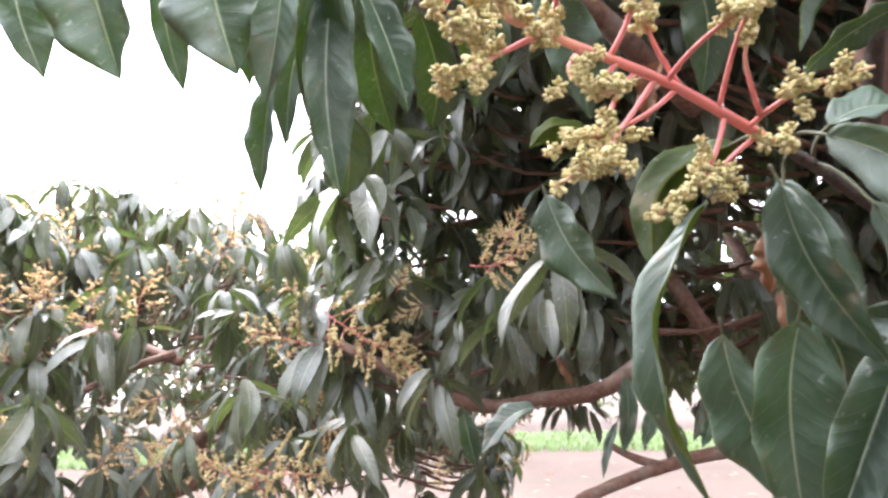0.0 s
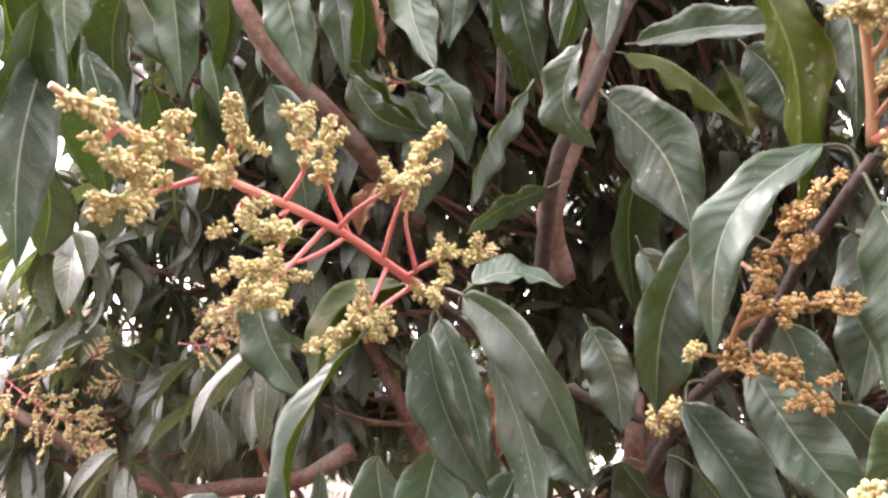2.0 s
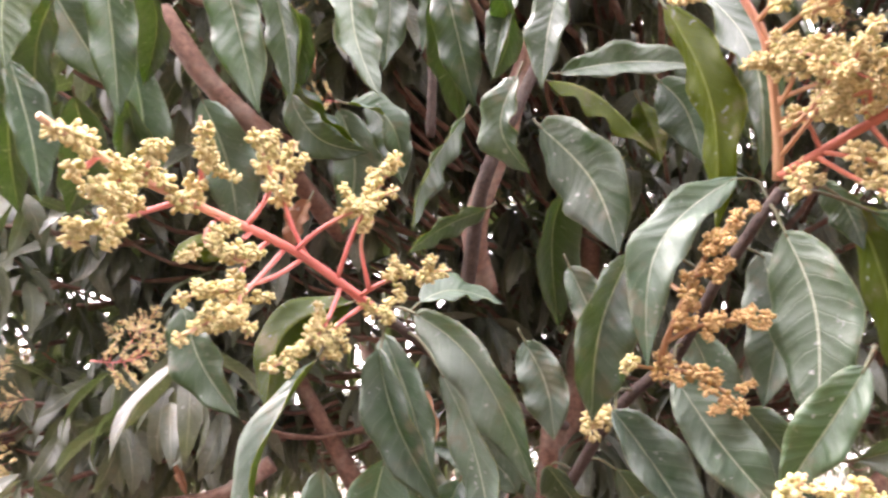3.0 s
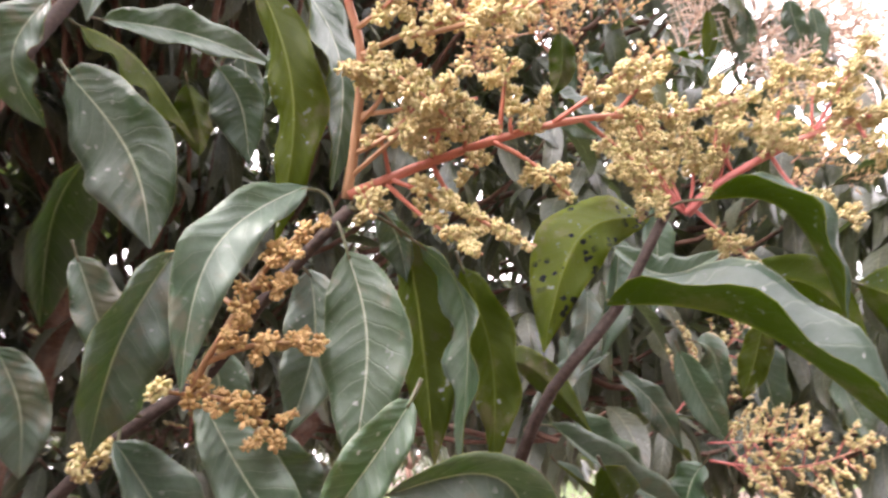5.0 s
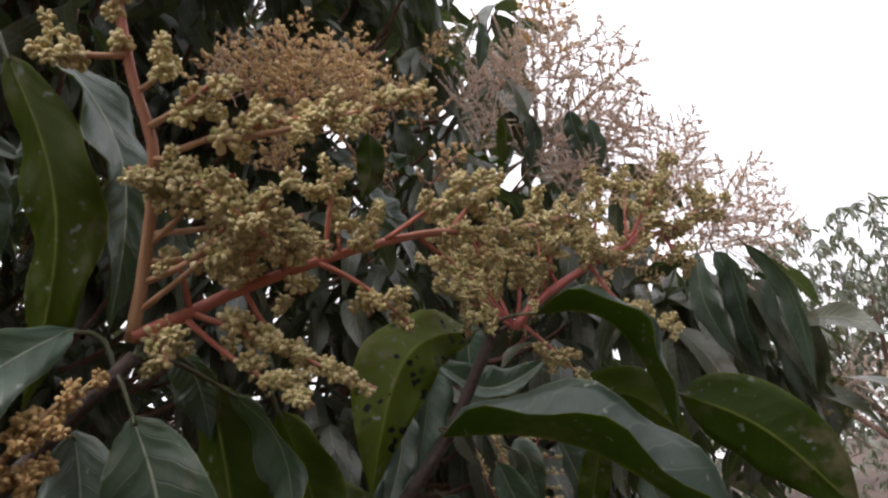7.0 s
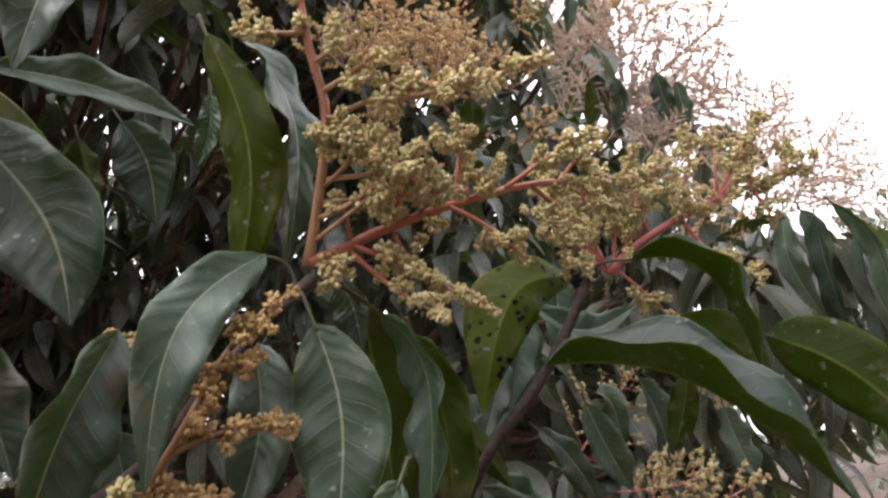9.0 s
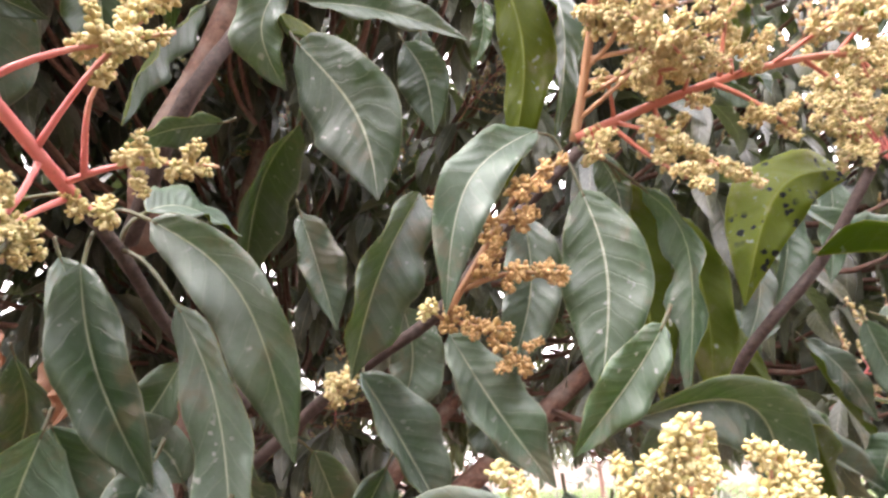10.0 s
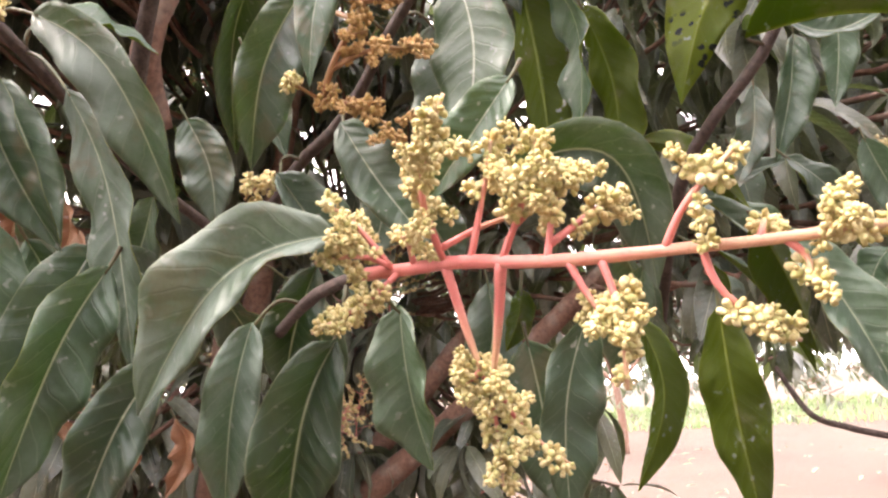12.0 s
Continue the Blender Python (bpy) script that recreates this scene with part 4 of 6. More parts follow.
leaf((0.528, 0.736, 1.586), (0.496, 0.745, 1.626), (0.430, 0.785, 1.646), (-0.50, -0.80, -0.20), 0.070)
leaf((0.347, 0.548, 2.162), (0.374, 0.564, 2.088), (0.405, 0.587, 2.019), (-0.60, -0.75, -0.20), 0.062)
leaf((0.377, 0.675, 2.250), (0.391, 0.687, 2.199), (0.389, 0.702, 2.158), (-0.40, -0.60, 0.70), 0.032)
leaf((0.412, 0.491, 2.129), (0.397, 0.506, 2.070), (0.394, 0.524, 2.019), (-0.80, -0.55, 0.10), 0.042)
leaf((0.316, 0.645, 2.237), (0.328, 0.665, 2.168), (0.328, 0.687, 2.105), (-0.50, -0.80, -0.20), 0.055)
leaf((0.698, 0.540, 2.134), (0.721, 0.549, 2.085), (0.744, 0.559, 2.030), (-0.70, -0.60, 0.30), 0.050)
leaf((0.446, 0.571, 1.743), (0.466, 0.563, 1.695), (0.475, 0.569, 1.642), (-0.60, -0.75, 0.00), 0.060)
leaf((0.516, 0.472, 1.592), (0.516, 0.505, 1.540), (0.522, 0.533, 1.481), (-0.60, -0.70, -0.30), 0.070)
leaf((0.615, 0.360, 1.567), (0.624, 0.366, 1.517), (0.618, 0.392, 1.460), (-0.60, -0.70, -0.30), 0.070)
leaf((0.602, 0.316, 1.554), (0.603, 0.322, 1.531), (0.600, 0.335, 1.504), (0.90, 0.30, 0.20), 0.030)
leaf((0.593, 0.309, 1.511), (0.609, 0.310, 1.452), (0.626, 0.313, 1.376), (-0.60, -0.70, -0.30), 0.075)
leaf((0.855, 0.303, 1.740), (0.894, 0.262, 1.721), (0.948, 0.220, 1.649), (0.50, 0.50, 0.60), 0.050)
leaf((1.139, 0.124, 1.976), (1.152, 0.132, 1.900), (1.159, 0.151, 1.818), (-0.80, -0.50, 0.20), 0.060)
leaf((1.163, 0.186, 1.943), (1.169, 0.204, 1.864), (1.168, 0.238, 1.763), (-0.75, -0.60, 0.10), 0.070)
leaf((1.083, 0.230, 1.856), (1.091, 0.243, 1.788), (1.084, 0.273, 1.722), (-0.75, -0.60, 0.20), 0.055)
leaf((0.296, 0.592, 1.744), (0.322, 0.583, 1.675), (0.343, 0.582, 1.598), (-0.60, -0.75, -0.10), 0.060)
branch(((0.404, 0.684, 2.293), (0.414, 0.719, 2.179), (0.432, 0.772, 2.071)), (0.006, 0.007), "", material=TWIG)
branch(((0.625, 0.788, 2.305), (0.607, 0.847, 2.154), (0.576, 0.911, 2.003), (0.629, 0.980, 1.909)), (0.017, 0.022), "", material=BARK)
leaf((1.296, -0.140, 2.349), (1.314, -0.144, 2.303), (1.335, -0.158, 2.250), (-0.80, 0.30, -0.50), 0.050)
leaf((1.306, -0.172, 2.328), (1.321, -0.173, 2.287), (1.341, -0.173, 2.237), (-0.80, -0.30, -0.50), 0.040)
leaf((1.195, -0.007, 2.313), (1.211, -0.005, 2.271), (1.226, 0.014, 2.228), (0.90, 0.20, 0.30), 0.034)
leaf((1.332, -0.067, 2.385), (1.352, -0.071, 2.332), (1.371, -0.047, 2.279), (-0.80, 0.20, -0.30), 0.045)
leaf((1.261, -0.016, 2.564), (1.276, -0.011, 2.522), (1.292, 0.005, 2.478), (-0.80, -0.40, 0.30), 0.036)
leaf((1.017, 0.173, 2.192), (1.027, 0.167, 2.167), (1.033, 0.145, 2.155), (-0.70, -0.30, 0.60), 0.050)
leaf((0.874, 0.180, 2.145), (0.888, 0.186, 2.106), (0.900, 0.205, 2.074), (0.90, 0.30, 0.20), 0.045)
leaf((0.942, 0.210, 2.103), (0.953, 0.187, 2.077), (0.969, 0.167, 2.038), (-0.60, -0.50, 0.60), 0.050)
leaf((1.118, 0.068, 2.223), (1.129, 0.038, 2.200), (1.135, -0.000, 2.189), (-0.50, -0.50, 0.70), 0.030)

head_a = panicle(((0.248, 0.493, 1.747), (0.172, 0.455, 1.775), (0.094, 0.393, 1.778), (0.046, 0.344, 1.776), (0.009, 0.301, 1.779)), (0.004, 0.002), STALK_PINK, BUD, 0.6, 0.0075, "pink-stalked flower head with pale yellow buds", 1)
stalk(head_a, ((0.234, 0.487, 1.752), (0.252, 0.451, 1.761), (0.288, 0.421, 1.764)), STALK_PINK, BUD, 0.0021, 0.45, 0.0085, 1, 0.006, 3)
stalk(head_a, ((0.239, 0.474, 1.755), (0.222, 0.447, 1.787), (0.227, 0.433, 1.800)), STALK_PINK, BUD, 0.0021, 0.8, 0.0085, 1, 0.006, 1)
stalk(head_a, ((0.212, 0.477, 1.761), (0.216, 0.432, 1.801), (0.235, 0.399, 1.842)), STALK_PINK, BUD, 0.0021, 0.45, 0.0085, 1, 0.006, 3)
stalk(head_a, ((0.172, 0.455, 1.775), (0.189, 0.427, 1.790), (0.234, 0.396, 1.815)), STALK_PINK, BUD, 0.0021, 0.5, 0.0085, 1, 0.006, 3)
stalk(head_a, ((0.186, 0.463, 1.771), (0.158, 0.438, 1.809), (0.159, 0.413, 1.846)), STALK_PINK, BUD, 0.0021, 0.45, 0.0085, 1, 0.006, 3)
stalk(head_a, ((0.129, 0.423, 1.779), (0.141, 0.403, 1.808), (0.121, 0.393, 1.836)), STALK_PINK, BUD, 0.0021, 0.45, 0.0085, 1, 0.006, 3)
stalk(head_a, ((0.094, 0.393, 1.778), (0.092, 0.377, 1.796), (0.086, 0.349, 1.819)), STALK_PINK, BUD, 0.0021, 0.25, 0.0085, 1, 0.006, 3)
stalk(head_a, ((0.085, 0.385, 1.778), (0.051, 0.375, 1.757), (0.025, 0.367, 1.736)), STALK_PINK, BUD, 0.0021, 0.35, 0.0085, 1, 0.006, 3)
stalk(head_a, ((0.109, 0.406, 1.778), (0.100, 0.398, 1.760), (0.106, 0.394, 1.749)), STALK_PINK, BUD, 0.0021, 0.3, 0.0085, 1, 0.006, 3)
stalk(head_a, ((0.134, 0.427, 1.778), (0.121, 0.416, 1.754), (0.132, 0.412, 1.751)), STALK_PINK, BUD, 0.0021, 0.3, 0.0085, 1, 0.006, 3)
stalk(head_a, ((0.151, 0.440, 1.778), (0.130, 0.436, 1.747), (0.136, 0.427, 1.701)), STALK_PINK, BUD, 0.0021, 0.5, 0.0085, 1, 0.006, 4)
stalk(head_a, ((0.164, 0.450, 1.776), (0.126, 0.443, 1.726), (0.091, 0.432, 1.699)), STALK_PINK, BUD, 0.0021, 0.5, 0.0085, 1, 0.006, 4)
stalk(head_a, ((0.181, 0.461, 1.773), (0.147, 0.456, 1.748), (0.092, 0.457, 1.732)), STALK_PINK, BUD, 0.0021, 0.6, 0.0085, 1, 0.006, 3)
stalk(head_a, ((0.217, 0.479, 1.759), (0.197, 0.476, 1.714), (0.162, 0.480, 1.688)), STALK_PINK, BUD, 0.0021, 0.4, 0.0085, 1, 0.006, 5)
stalk(head_a, ((0.243, 0.491, 1.748), (0.211, 0.483, 1.721), (0.202, 0.472, 1.696)), STALK_PINK, BUD, 0.0021, 0.4, 0.0085, 1, 0.006, 4)
stalk(head_a, ((0.248, 0.493, 1.747), (0.253, 0.482, 1.740), (0.259, 0.470, 1.736)), STALK_PINK, BUD, 0.0021, 0.1, 0.0085, 1, 0.006, 3)
stalk(head_a, ((0.059, 0.359, 1.776), (0.061, 0.349, 1.784), (0.065, 0.347, 1.783)), STALK_PINK, BUD, 0.0021, 0.2, 0.0085, 1, 0.006, 3)
stalk(head_a, ((0.050, 0.348, 1.776), (0.042, 0.348, 1.761), (0.040, 0.351, 1.758)), STALK_PINK, BUD, 0.0021, 0.2, 0.0085, 1, 0.006, 3)
stalk(head_a, ((0.035, 0.332, 1.776), (0.028, 0.335, 1.766), (0.026, 0.333, 1.760)), STALK_PINK, BUD, 0.0021, 0.2, 0.0085, 1, 0.006, 3)

head_b = panicle(((0.494, 0.276, 1.821), (0.508, 0.251, 1.832), (0.535, 0.229, 1.850), (0.564, 0.170, 1.870), (0.604, 0.113, 1.887), (0.639, 0.056, 1.889), (0.660, 0.005, 1.898)), (0.0042, 0.0018), STALK_RED, BUD_OLIVE, 0.68, 0.008, "red-stalked flower head with olive-yellow buds", 1)
stalk(head_b, ((0.536, 0.227, 1.851), (0.518, 0.212, 1.873), (0.496, 0.218, 1.904)), STALK_RED, BUD_OLIVE, 0.0021, 0.5, 0.0085, 1, 0.006, 3)
stalk(head_b, ((0.559, 0.179, 1.867), (0.545, 0.164, 1.910), (0.547, 0.155, 1.920)), STALK_RED, BUD_OLIVE, 0.0021, 0.5, 0.0085, 1, 0.006, 4)
stalk(head_b, ((0.556, 0.184, 1.865), (0.566, 0.158, 1.845), (0.584, 0.133, 1.816)), STALK_RED, BUD_OLIVE, 0.0021, 0.45, 0.0085, 1, 0.006, 5)
stalk(head_b, ((0.536, 0.227, 1.851), (0.545, 0.207, 1.811), (0.555, 0.158, 1.776)), STALK_RED, BUD_OLIVE, 0.002, 0.45, 0.0085, 1, 0.006, 5)
stalk(head_b, ((0.506, 0.253, 1.831), (0.520, 0.226, 1.799), (0.533, 0.191, 1.770)), STALK_RED, BUD_OLIVE, 0.0021, 0.4, 0.0085, 1, 0.006, 5)
stalk(head_b, ((0.510, 0.250, 1.833), (0.498, 0.247, 1.851), (0.487, 0.248, 1.864)), STALK_RED, BUD_OLIVE, 0.0021, 0.7, 0.0085, 1, 0.006, 3)
stalk(head_b, ((0.510, 0.250, 1.833), (0.514, 0.229, 1.821), (0.530, 0.209, 1.808)), STALK_RED, BUD_OLIVE, 0.0021, 0.3, 0.0085, 1, 0.006, 3)
stalk(head_b, ((0.582, 0.143, 1.879), (0.589, 0.109, 1.898), (0.595, 0.061, 1.920)), STALK_RED, BUD_OLIVE, 0.0021, 0.35, 0.0085, 1, 0.006, 4)
stalk(head_b, ((0.598, 0.121, 1.885), (0.614, 0.104, 1.868), (0.622, 0.084, 1.844)), STALK_RED, BUD_OLIVE, 0.0021, 0.35, 0.0085, 1, 0.006, 4)
stalk(head_b, ((0.614, 0.098, 1.888), (0.619, 0.077, 1.909), (0.625, 0.048, 1.930)), STALK_RED, BUD_OLIVE, 0.0021, 0.3, 0.0085, 1, 0.006, 3)
stalk(head_b, ((0.629, 0.074, 1.888), (0.646, 0.059, 1.870), (0.644, 0.045, 1.876)), STALK_RED, BUD_OLIVE, 0.0021, 0.3, 0.0085, 1, 0.006, 3)
stalk(head_b, ((0.547, 0.205, 1.859), (0.550, 0.199, 1.848), (0.551, 0.195, 1.844)), STALK_RED, BUD_OLIVE, 0.0021, 0.3, 0.0085, 1, 0.006, 3)
stalk(head_b, ((0.499, 0.267, 1.825), (0.497, 0.261, 1.810), (0.499, 0.259, 1.800)), STALK_RED, BUD_OLIVE, 0.0021, 0.2, 0.0085, 1, 0.006, 4)

head_b2 = panicle(((0.495, 0.278, 1.819), (0.482, 0.261, 1.858), (0.457, 0.240, 1.906), (0.437, 0.240, 1.948), (0.419, 0.238, 1.999)), (0.0038, 0.0024), STALK_RUST, BUD_OLIVE, 0.8, 0.011, "upright rust-stalked flower head with olive-yellow buds", 1)
stalk(head_b2, ((0.449, 0.239, 1.920), (0.445, 0.217, 1.925), (0.443, 0.194, 1.936)), STALK_RUST, BUD_OLIVE, 0.0021, 0.4, 0.0085, 1, 0.006, 4)
stalk(head_b2, ((0.458, 0.241, 1.902), (0.458, 0.210, 1.910), (0.474, 0.155, 1.920)), STALK_RUST, BUD_OLIVE, 0.0022, 0.45, 0.0085, 1, 0.006, 6)
stalk(head_b2, ((0.458, 0.210, 1.910), (0.465, 0.178, 1.909), (0.513, 0.085, 1.941)), STALK_RUST, BUD_OLIVE, 0.0021, 0.35, 0.0085, 1, 0.006, 7)
stalk(head_b2, ((0.433, 0.240, 1.957), (0.424, 0.251, 1.953), (0.415, 0.278, 1.958)), STALK_RUST, BUD_OLIVE, 0.0021, 0.4, 0.0085, 1, 0.006, 3)
stalk(head_b2, ((0.441, 0.240, 1.938), (0.440, 0.228, 1.943), (0.437, 0.221, 1.951)), STALK_RUST, BUD_OLIVE, 0.0021, 0.3, 0.0085, 1, 0.006, 3)
stalk(head_b2, ((0.476, 0.255, 1.871), (0.480, 0.219, 1.868), (0.499, 0.173, 1.872)), STALK_RUST, BUD_OLIVE, 0.0021, 0.4, 0.0085, 1, 0.006, 6)
stalk(head_b2, ((0.473, 0.252, 1.877), (0.466, 0.237, 1.887), (0.469, 0.200, 1.891)), STALK_RUST, BUD_OLIVE, 0.0021, 0.3, 0.0085, 1, 0.006, 6)
stalk(head_b2, ((0.479, 0.257, 1.866), (0.465, 0.228, 1.881), (0.452, 0.252, 1.900)), STALK_RUST, BUD_OLIVE, 0.0021, 0.4, 0.0085, 1, 0.006, 5)
stalk(head_b2, ((0.483, 0.261, 1.858), (0.490, 0.234, 1.857), (0.516, 0.163, 1.857)), STALK_RUST, BUD_OLIVE, 0.0021, 0.45, 0.0085, 1, 0.006, 6)
stalk(head_b2, ((0.486, 0.265, 1.848), (0.481, 0.229, 1.855), (0.479, 0.198, 1.882)), STALK_RUST, BUD_OLIVE, 0.0021, 0.5, 0.0085, 1, 0.006, 5)

head_c = panicle(((0.790, 0.064, 1.849), (0.784, 0.030, 1.872), (0.789, -0.059, 1.904), (0.811, -0.167, 1.924)), (0.0048, 0.0022), STALK_PINK, BUD_OLIVE, 0.45, 0.007, "pink-stalked flower head with olive-yellow buds", 1)
stalk(head_c, ((0.790, 0.064, 1.849), (0.765, 0.097, 1.885), (0.738, 0.136, 1.923)), STALK_PINK, BUD_OLIVE, 0.0021, 0.4, 0.0085, 1.05, 0.006, 6)
stalk(head_c, ((0.790, 0.064, 1.849), (0.773, 0.085, 1.863), (0.770, 0.084, 1.840)), STALK_PINK, BUD_OLIVE, 0.0021, 0.3, 0.0085, 1.05, 0.006, 3)
stalk(head_c, ((0.789, 0.061, 1.852), (0.762, 0.048, 1.903), (0.732, 0.056, 1.956)), STALK_PINK, BUD_OLIVE, 0.0021, 0.35, 0.0085, 1.05, 0.006, 6)
stalk(head_c, ((0.784, 0.040, 1.867), (0.765, 0.025, 1.911), (0.743, 0.013, 1.963)), STALK_PINK, BUD_OLIVE, 0.0021, 0.35, 0.0085, 1.05, 0.006, 6)
stalk(head_c, ((0.784, 0.015, 1.879), (0.772, 0.017, 1.912), (0.761, -0.017, 1.948)), STALK_PINK, BUD_OLIVE, 0.0021, 0.35, 0.0085, 1.05, 0.006, 6)
stalk(head_c, ((0.786, -0.020, 1.892), (0.795, -0.039, 1.852), (0.801, -0.081, 1.812)), STALK_PINK, BUD_OLIVE, 0.0021, 0.4, 0.0085, 1.05, 0.006, 5)
stalk(head_c, ((0.790, -0.059, 1.904), (0.777, -0.094, 1.945), (0.777, -0.128, 1.984)), STALK_PINK, BUD_OLIVE, 0.0021, 0.35, 0.0085, 1.05, 0.006, 4)
stalk(head_c, ((0.785, -0.016, 1.891), (0.776, -0.038, 1.938), (0.770, -0.048, 1.988)), STALK_PINK, BUD_OLIVE, 0.0021, 0.45, 0.0085, 1.05, 0.006, 3)
stalk(head_c, ((0.788, 0.058, 1.854), (0.804, 0.027, 1.815), (0.803, 0.011, 1.788)), STALK_PINK, BUD_OLIVE, 0.0021, 0.3, 0.0085, 1.05, 0.006, 3)
stalk(head_c, ((0.788, 0.066, 1.851), (0.788, 0.089, 1.879), (0.787, 0.110, 1.849)), STALK_PINK, BUD_OLIVE, 0.0021, 0.4, 0.0085, 1.05, 0.006, 3)
stalk(head_c, ((0.796, -0.098, 1.912), (0.806, -0.107, 1.889), (0.811, -0.122, 1.881)), STALK_PINK, BUD_OLIVE, 0.0021, 0.3, 0.0085, 1.05, 0.006, 3)
stalk(head_c, ((0.801, -0.122, 1.916), (0.803, -0.146, 1.934), (0.805, -0.169, 1.936)), STALK_PINK, BUD_OLIVE, 0.0021, 0.2, 0.0085, 1.05, 0.006, 3)

head_q = panicle(((0.433, 0.361, 1.683), (0.426, 0.343, 1.701), (0.429, 0.328, 1.723), (0.442, 0.309, 1.760), (0.464, 0.275, 1.795)), (0.0026, 0.0016), STALK_DRY, BUD_DRY, 0.4, 0.0085, "fading orange-brown flower head", 0.85)
stalk(head_q, ((0.426, 0.342, 1.702), (0.442, 0.313, 1.712), (0.473, 0.286, 1.712)), STALK_DRY, BUD_DRY, 0.0021, 0.2, 0.0085, 0.85, 0.006, 4)
stalk(head_q, ((0.431, 0.358, 1.686), (0.451, 0.332, 1.674), (0.474, 0.318, 1.648)), STALK_DRY, BUD_DRY, 0.0021, 0.2, 0.0085, 0.85, 0.006, 4)
stalk(head_q, ((0.432, 0.322, 1.734), (0.437, 0.375, 1.774), (0.437, 0.383, 1.779)), STALK_DRY, BUD_DRY, 0.0021, 0.5, 0.0085, 0.85, 0.006, 3)
stalk(head_q, ((0.436, 0.316, 1.748), (0.451, 0.301, 1.751), (0.454, 0.293, 1.756)), STALK_DRY, BUD_DRY, 0.0021, 0.2, 0.0085, 0.85, 0.006, 3)
stalk(head_q, ((0.428, 0.328, 1.722), (0.433, 0.321, 1.723), (0.437, 0.314, 1.726)), STALK_DRY, BUD_DRY, 0.0021, 0.2, 0.0085, 0.85, 0.006, 3)
stalk(head_q, ((0.433, 0.361, 1.683), (0.429, 0.346, 1.686), (0.430, 0.341, 1.693)), STALK_DRY, BUD_DRY, 0.0021, 0.2, 0.0085, 0.85, 0.006, 3)
stalk(head_q, ((0.441, 0.309, 1.759), (0.445, 0.295, 1.774), (0.450, 0.283, 1.785)), STALK_DRY, BUD_DRY, 0.0021, 0.2, 0.0085, 0.85, 0.006, 4)

head_s = panicle(((0.433, 0.359, 1.685), (0.408, 0.350, 1.684), (0.390, 0.349, 1.686)), (0.0014, 0.0012), STALK_DRY, BUD, 0.7, 0.004, "small round knot of yellow buds", 1)

head_t = panicle(((0.480, 0.487, 1.662), (0.448, 0.467, 1.649), (0.439, 0.467, 1.638)), (0.0014, 0.0012), STALK_DRY, BUD_OLIVE, 0.2, 0.006, "small knot of olive-yellow buds", 1, spread=0.012)

head_p = panicle(((0.413, 0.306, 1.548), (0.413, 0.267, 1.545), (0.413, 0.231, 1.543), (0.402, 0.166, 1.531), (0.421, 0.114, 1.529), (0.437, 0.068, 1.528), (0.453, 0.025, 1.529)), (0.0043, 0.0022), STALK_PINK, BUD, 0.86, 0.008, "near flower head with coral-pink stalks and pale yellow buds", 1, uv=(0.0, 0.95))
stalk(head_p, ((0.414, 0.240, 1.544), (0.422, 0.237, 1.514), (0.432, 0.234, 1.484)), STALK_PINK, BUD, 0.0033, 0.93, 0.0085, 1, 0.006, 1)
stalk(head_p, ((0.405, 0.196, 1.536), (0.418, 0.210, 1.507), (0.430, 0.225, 1.480)), STALK_PINK, BUD, 0.0033, 0.93, 0.0085, 1, 0.006, 1)
stalk(head_p, ((0.432, 0.234, 1.484), (0.440, 0.233, 1.458), (0.443, 0.233, 1.419)), STALK_PINK, BUD, 0.0016, 0, 0.0085, 1, 0.006, 5)
stalk(head_p, ((0.430, 0.225, 1.480), (0.441, 0.217, 1.454), (0.459, 0.197, 1.430)), STALK_PINK, BUD, 0.0016, 0.1, 0.0085, 1, 0.006, 3)
stalk(head_p, ((0.432, 0.234, 1.484), (0.428, 0.239, 1.480), (0.419, 0.242, 1.477)), STALK_PINK, BUD, 0.0021, 0.1, 0.0085, 1, 0.006, 3)
stalk(head_p, ((0.414, 0.240, 1.544), (0.372, 0.217, 1.575), (0.356, 0.186, 1.609)), STALK_PINK, BUD, 0.0021, 0.5, 0.0085, 1, 0.006, 4)
stalk(head_p, ((0.405, 0.236, 1.550), (0.383, 0.229, 1.574), (0.371, 0.231, 1.578)), STALK_PINK, BUD, 0.0021, 0.6, 0.0085, 1, 0.006, 4)
stalk(head_p, ((0.405, 0.236, 1.550), (0.424, 0.220, 1.562), (0.444, 0.203, 1.570)), STALK_PINK, BUD, 0.0021, 0.7, 0.0085, 1, 0.006, 2)
stalk(head_p, ((0.411, 0.220, 1.541), (0.410, 0.206, 1.579), (0.407, 0.197, 1.602)), STALK_PINK, BUD, 0.0021, 0.5, 0.0085, 1, 0.006, 5)
stalk(head_p, ((0.405, 0.196, 1.536), (0.399, 0.175, 1.564), (0.397, 0.164, 1.592)), STALK_PINK, BUD, 0.0021, 0.35, 0.0085, 1, 0.006, 7)
stalk(head_p, ((0.402, 0.167, 1.531), (0.402, 0.162, 1.553), (0.404, 0.157, 1.566)), STALK_PINK, BUD, 0.0021, 0.5, 0.0085, 1, 0.006, 4)
stalk(head_p, ((0.401, 0.183, 1.552), (0.421, 0.170, 1.572), (0.436, 0.159, 1.586)), STALK_PINK, BUD, 0.0021, 0.5, 0.0085, 1, 0.006, 2)
stalk(head_p, ((0.402, 0.165, 1.539), (0.423, 0.150, 1.556), (0.437, 0.140, 1.569)), STALK_PINK, BUD, 0.0021, 0.4, 0.0085, 1, 0.006, 3)
stalk(head_p, ((0.408, 0.143, 1.530), (0.410, 0.137, 1.501), (0.412, 0.139, 1.469)), STALK_PINK, BUD, 0.0021, 0.25, 0.0085, 1, 0.006, 8)
